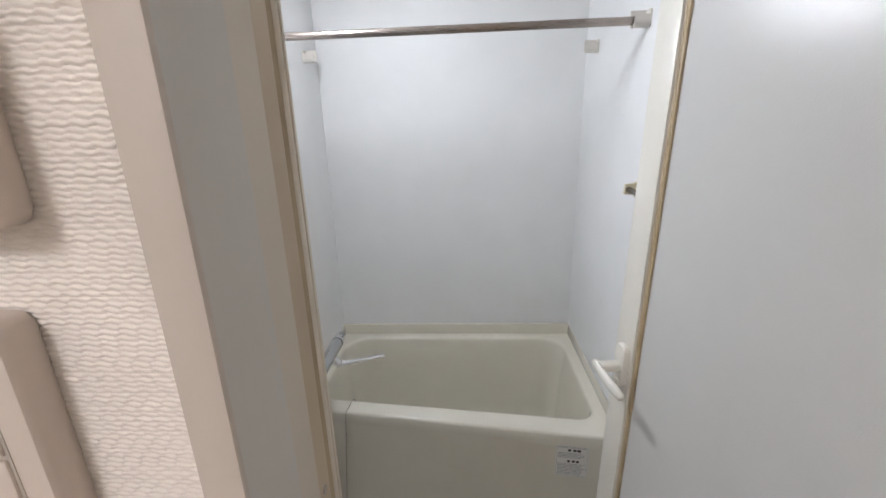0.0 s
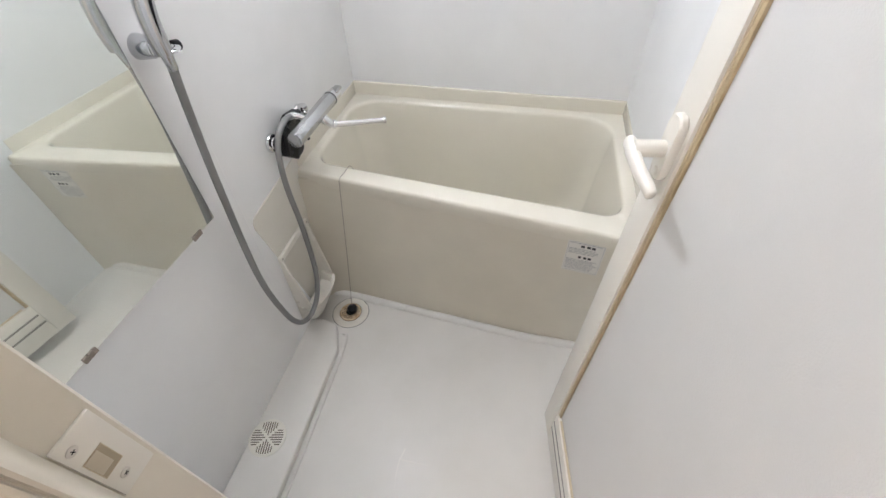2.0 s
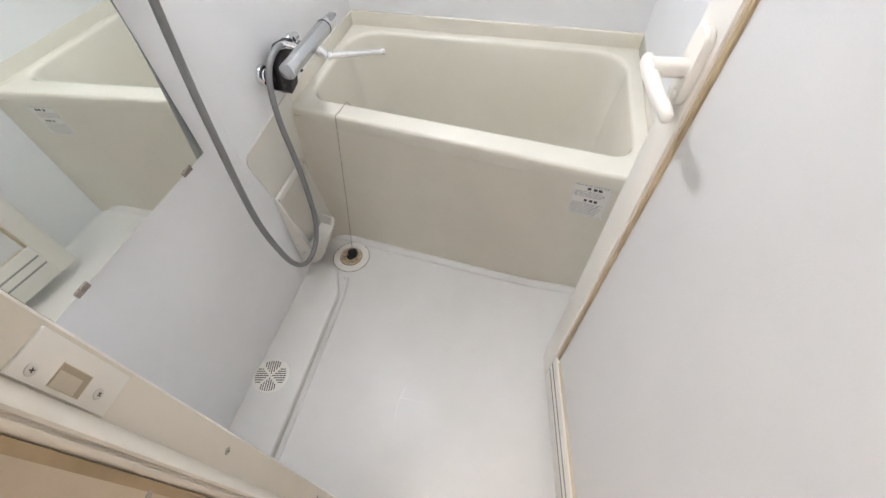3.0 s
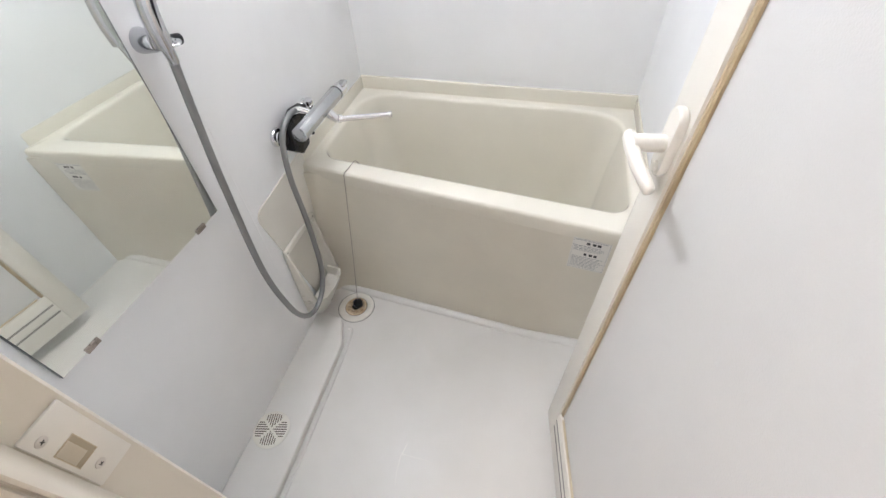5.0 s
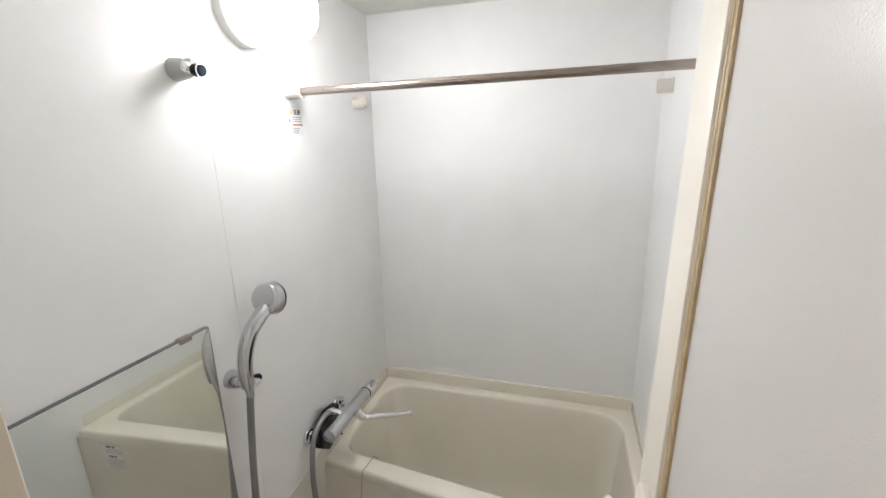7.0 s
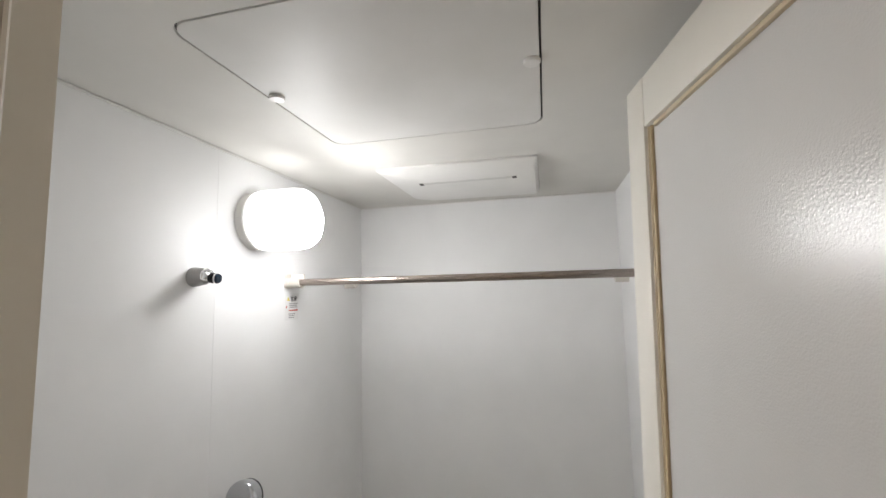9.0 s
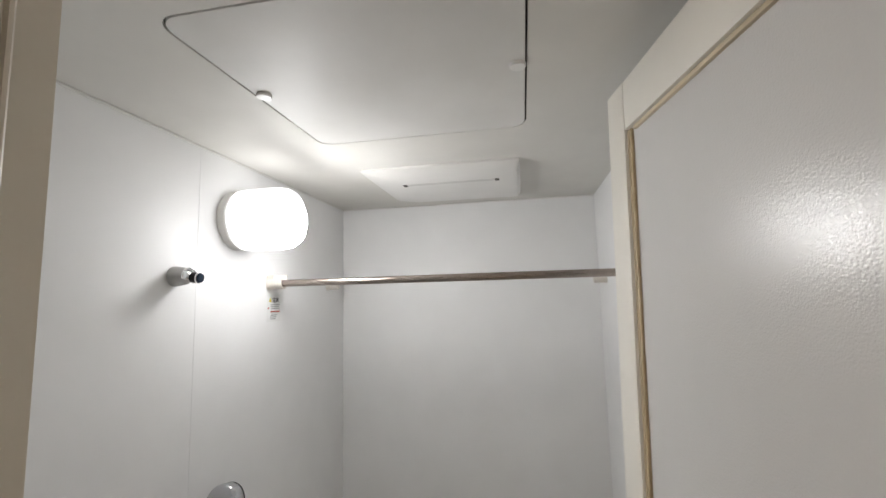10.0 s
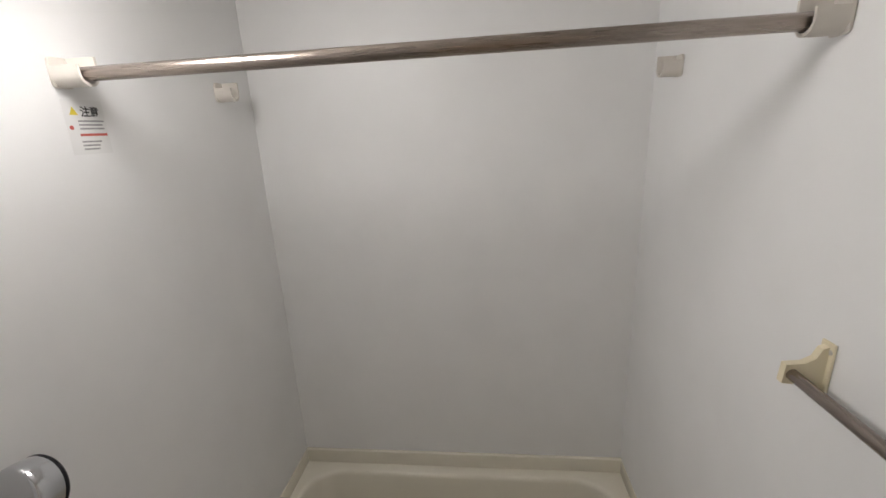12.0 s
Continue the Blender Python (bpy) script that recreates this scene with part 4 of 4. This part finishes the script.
for x, y in ((-0.231, 1.078), (0.256, 1.079)):
    part("knob", lathe((x, y, ZC - 0.0002), (0, 0, -1), [(0.0145, 0), (0.0145, 0.004), (0.013, 0.006), (0, 0.0065)], 24), M_WHITE, hatch)

fan = thing("ceiling_vent", (0.004, 1.78, ZC), "shallow white plastic ventilation cover on the ceiling with a long slot", "vent")


def vent_mesh():
    b = bmesh.new()
    o = rounded([(-0.242, 1.592), (0.254, 1.592), (0.254, 2.000), (-0.242, 2.000)], 0.006, 4)
    i1 = rounded([(-0.229, 1.603), (0.252, 1.603), (0.252, 1.996), (-0.229, 1.996)], 0.006, 4)
    i2 = rounded([(-0.160, 1.650), (0.244, 1.640), (0.244, 1.988), (-0.160, 1.980)], 0.012, 4)
    rings = [[b.verts.new((x, y, z)) for x, y in ol] for ol, z in ((o, ZC), (o, ZC - 0.006), (i1, ZC - 0.012), (i2, ZC - 0.026))]
    for lo, hi in zip(rings, rings[1:]):
        bridge(b, lo, hi)
    b.faces.new(rings[-1])
    bmesh.ops.recalc_face_normals(b, faces=b.faces)
    return b


part("cover", vent_mesh(), M_WHITE, fan, angle=20)
part("slot", box(-0.120, 0.178, 1.710, 1.730, ZC - 0.0268, ZC - 0.0255), M_SLOT, fan, "long shallow air slot")
for x in (-0.128, 0.180):
    part("slot_end", box(x - 0.007, x + 0.007, 1.709, 1.731, ZC - 0.028, ZC - 0.0262, 0.0005, 1), M_LOUVRE, fan, "dark slot end")

# ---- stickers ----
warn = thing("warning_sticker", (XL, 1.622, 1.765), "small white warning sticker with black and red print", "sticker")
part("sheet", box(XL, XL + 0.0004, 1.585, 1.659, 1.725, 1.812), M_STICKER, warn)
PX0, PX1 = XL + 0.0004, XL + 0.0007


def text_mesh(body, size, turn, place):
    """Printed characters as a thin mesh."""
    cu = bpy.data.curves.new("text", "FONT")
    cu.body = body
    cu.size = size
    cu.extrude = 0.0001
    cu.resolution_u = 2
    cu.offset = 0.0004
    ob = bpy.data.objects.new("text", cu)
    me = bpy.data.meshes.new_from_object(ob)
    b = bmesh.new()
    b.from_mesh(me)
    bpy.data.objects.remove(ob)
    bpy.data.meshes.remove(me)
    bmesh.ops.transform(b, matrix=Matrix.Translation(place) @ turn.to_4x4(), verts=b.verts)
    return b


FACE_X = Matrix(((0, 0, 1), (1, 0, 0), (0, 1, 0)))
part("heading", text_mesh("\u6ce8\u610f", 0.0175, FACE_X, (PX0 + 0.0002, 1.615, 1.787)), M_PRINT_BLACK, warn, "bold black printed heading")
tri = prism([(1.595, 1.788), (1.61, 1.788), (1.602, 1.801)], "x", PX0, PX1)
part("triangle", tri, M_PRINT_YELLOW, warn, "yellow printed warning triangle")
lines = bmesh.new()
for k, (y0, y1, z) in enumerate(((1.607, 1.655, 1.777), (1.607, 1.651, 1.771), (1.607, 1.653, 1.765), (1.605, 1.641, 1.744), (1.605, 1.637, 1.738), (1.605, 1.635, 1.732))):
    box(PX0, PX1, y0, y1, z, z + 0.0028, bm=lines)
part("small_print", lines, M_PRINT_GREY, warn, "grey lines of small print")
red = box(PX0, PX1, 1.605, 1.656, 1.7545, 1.7585)
part("red_line", red, M_PRINT_RED, warn, "red line of print")
part("no_sign", lathe((XL + 0.0004, 1.593, 1.768), (1, 0, 0), [(0.0022, 0.0002), (0.0036, 0.0002), (0.0036, 0), (0.0022, 0)], 16), M_PRINT_RED, warn)

stick = thing("apron_sticker", (0.44, 1.47, 0.39), "white caution sticker with small grey print on the tub front", "sticker")


def apron_y(x, z):
    top = 1.5875 - 0.129 * (x - XL)
    foot = apron_foot(x) + 0.002
    ks = ((0.0, 1.0), (0.05, 0.9), (0.15, 0.68), (0.3, 0.38), (0.45, 0.12), (0.57, 0))
    k = np.interp(z, [a for a, _ in ks], [c for _, c in ks])
    return top * (1 - k) + foot * k


def on_apron(x0, x1, z0, z1, lift, bm=None):
    b = bmesh.new()
    bmesh.ops.create_grid(b, x_segments=3, y_segments=6, size=0.5)
    for v in b.verts:
        x, z = x0 + (v.co.x + 0.5) * (x1 - x0), z0 + (v.co.y + 0.5) * (z1 - z0)
        v.co = Vector((x, apron_y(x, z) - lift, z))
    r = bmesh.ops.extrude_face_region(b, geom=b.faces[:])
    for v in r["geom"]:
        if isinstance(v, bmesh.types.BMVert):
            v.co.y += 0.0004
    bmesh.ops.recalc_face_normals(b, faces=b.faces)
    return join(bm, b) if bm else b


SX0, SX1, SZ0, SZ1 = 0.356, 0.463, 0.417, 0.548
part("sheet", on_apron(SX0, SX1, SZ0, SZ1, 0.0010), M_CAUTION, stick)
for z, spans in ((0.525, ((0.395, 0.405), (0.412, 0.422), (0.425, 0.436))), (0.479, ((0.395, 0.403), (0.410, 0.419), (0.423, 0.432)))):
    b = bmesh.new()
    for x0, x1 in spans:
        on_apron(x0, x1, z, z + 0.009, 0.0016, b)
    part("heading", b, M_PRINT_BLACK, stick, "bold black printed heading")
b = bmesh.new()
rng = random.Random(3)
for z in (0.539, 0.516, 0.510, 0.504, 0.498, 0.470, 0.464, 0.458, 0.452, 0.446, 0.440, 0.434, 0.428):
    x = SX0 + 0.007
    end = SX1 - 0.006 - 0.02 * rng.random()
    while x < end:
        w = 0.004 + 0.010 * rng.random()
        on_apron(x, min(x + w, end), z, z + 0.0022, 0.0016, b)
        x += w + 0.0022
IX0, IX1, IZ0, IZ1 = SX0 + 0.003, SX1 - 0.003, SZ0 + 0.004, SZ1 - 0.004
for x0, x1, z0, z1 in ((IX0, IX1, IZ1, IZ1 + 0.0007), (IX0, IX1, IZ0, IZ0 + 0.0007), (IX0, IX0 + 0.0007, IZ0, IZ1), (IX1 - 0.0007, IX1, IZ0, IZ1)):
    on_apron(x0, x1, z0, z1, 0.0016, b)
part("small_print", b, M_PRINT_GREY, stick, "grey lines of small print in a thin border")

# scratch on the floor
scr = tagged(part("floor_scratch", tube([(-0.052, 0.978, 0.0004), (-0.062, 0.935, 0.0004), (-0.060, 0.89, 0.0004), (-0.053, 0.850, 0.0004)], lambda f: 0.0009 * (1.2 - f), 6), M_SCRATCH), "pale thin scratch in the bathroom floor", "scratch", kind="structure")
tagged(part("floor_scratch", tube([(-0.064, 0.944, 0.0004), (-0.02, 0.943, 0.0004), (0.03, 0.943, 0.0004)], lambda f: 0.0008 * (1.2 - f), 6), M_SCRATCH), "pale thin scratch in the bathroom floor", "scratch", kind="structure")

# ---- door leaf, open into the bathroom ----
leaf = thing("bathroom_door", (0.4615, 0.595, 0.0), "cream-framed bathroom door with textured white acrylic panel, standing open", "door", kind="", turn=99.2)
leaf.rotation_euler = (Matrix.Rotation(radians(1.15), 3, "Y") @ Matrix.Rotation(radians(99.2), 3, "Z")).to_euler()
W, T = 0.566, 0.032


def lbox(x0, x1, y0, y1, z0, z1, bevel=0.0015, bm=None):
    return box(x0, x1, y0, y1, z0, z1, bevel, 2, bm)


Z0, Z1, ZP0, ZP1 = 0.066, 2.142, 0.222, 2.059
XS = W - 0.067
part("stile", lbox(XS, W, -T, 0, Z0, Z1), M_FRAME, leaf, local=True)
part("stile", lbox(0, 0.024, -T, 0, Z0, Z1), M_FRAME, leaf, local=True)
part("top_rail", lbox(0.0245, XS - 0.0006, -T, -0.0006, ZP1, Z1 - 0.001), M_FRAME, leaf, local=True)
rail = part("bottom_rail", lbox(0.0245, XS - 0.0006, -T, -0.0006, Z0, ZP0), M_FRAME, leaf, "cream bottom rail with two ventilation slots", local=True)
for z in (0.176, 0.137):
    part("slot", lbox(0.05, XS - 0.004, -0.0012, 0.0004, z - 0.0038, z + 0.0038, 0.0), M_VENTGREY, rail, "dark ventilation slot", local=True)
part("panel", box(0.0245, XS - 0.0006, -T + 0.011, -0.0105, ZP0, ZP1), M_PANEL, leaf, "textured white acrylic panel", local=True)
# bead and lip colours carry the tan shade next to the proud stile
g = lbox(XS - 0.0120, XS - 0.0044, -0.0155, -0.0062, ZP0, ZP1 - 0.001, 0.0006)
part("glazing_lip", lbox(XS - 0.0043, XS - 0.0003, -0.0155, -0.0050, ZP0, ZP1 - 0.001, 0.0006), M_LIP, leaf, local=True)
part("side_bead", g, M_GASKET, leaf, "yellowed glazing bead along the panel, recess shade in its colour", local=True)
g = lbox(0.05, XS - 0.022, -0.0145, -0.0055, ZP1 - 0.007, ZP1 - 0.0005, 0.001)
lbox(0.05, XS - 0.022, -0.0145, -0.0050, ZP0 + 0.0005, ZP0 + 0.006, 0.001, g)
part("cross_bead", g, M_LIP, leaf, "pale tan glazing bead above and below the panel", local=True)

handle = part("handle", prism(rounded([(0.507, 1.031), (0.544, 1.031), (0.544, 1.136), (0.507, 1.136)], 0.0183, 8), "y", 0.0, 0.013, 0.003), M_PLASTIC, leaf, "cream plastic lever handle on an oval plate", local=True)
HX, HZ = 0.5255, 1.082
part("spindle", rod((HX, 0.012, HZ), (HX, 0.056, HZ), 0.0125, edge=0.001), M_PLASTIC, handle, local=True)
lev = bmesh.new()
LEV = [Vector(p) for p in ((HX + 0.024, 0.0545, HZ - 0.001), (HX + 0.020, 0.0548, HZ - 0.002), (HX, 0.055, HZ - 0.006), (HX - 0.035, 0.052, HZ - 0.014), (HX - 0.068, 0.048, HZ - 0.018), (HX - 0.079, 0.0465, HZ - 0.0205), (HX - 0.082, 0.046, HZ - 0.021))]
RAD = (0.0095, 0.0118, 0.0125, 0.0118, 0.0110, 0.0098, 0.006)
tube(LEV, lambda f: RAD[round(f * 6)], 18, lev, squash=0.75, side=(0, 0, 1))
part("lever", lev, M_PLASTIC, handle, local=True, angle=60)
part("privacy_knob", lathe((HX - 0.003, 0.0125, 1.047), (0, 1, 0), [(0.008, 0), (0.007, 0.004), (0, 0.005)], 18), M_PLASTIC, handle, local=True)
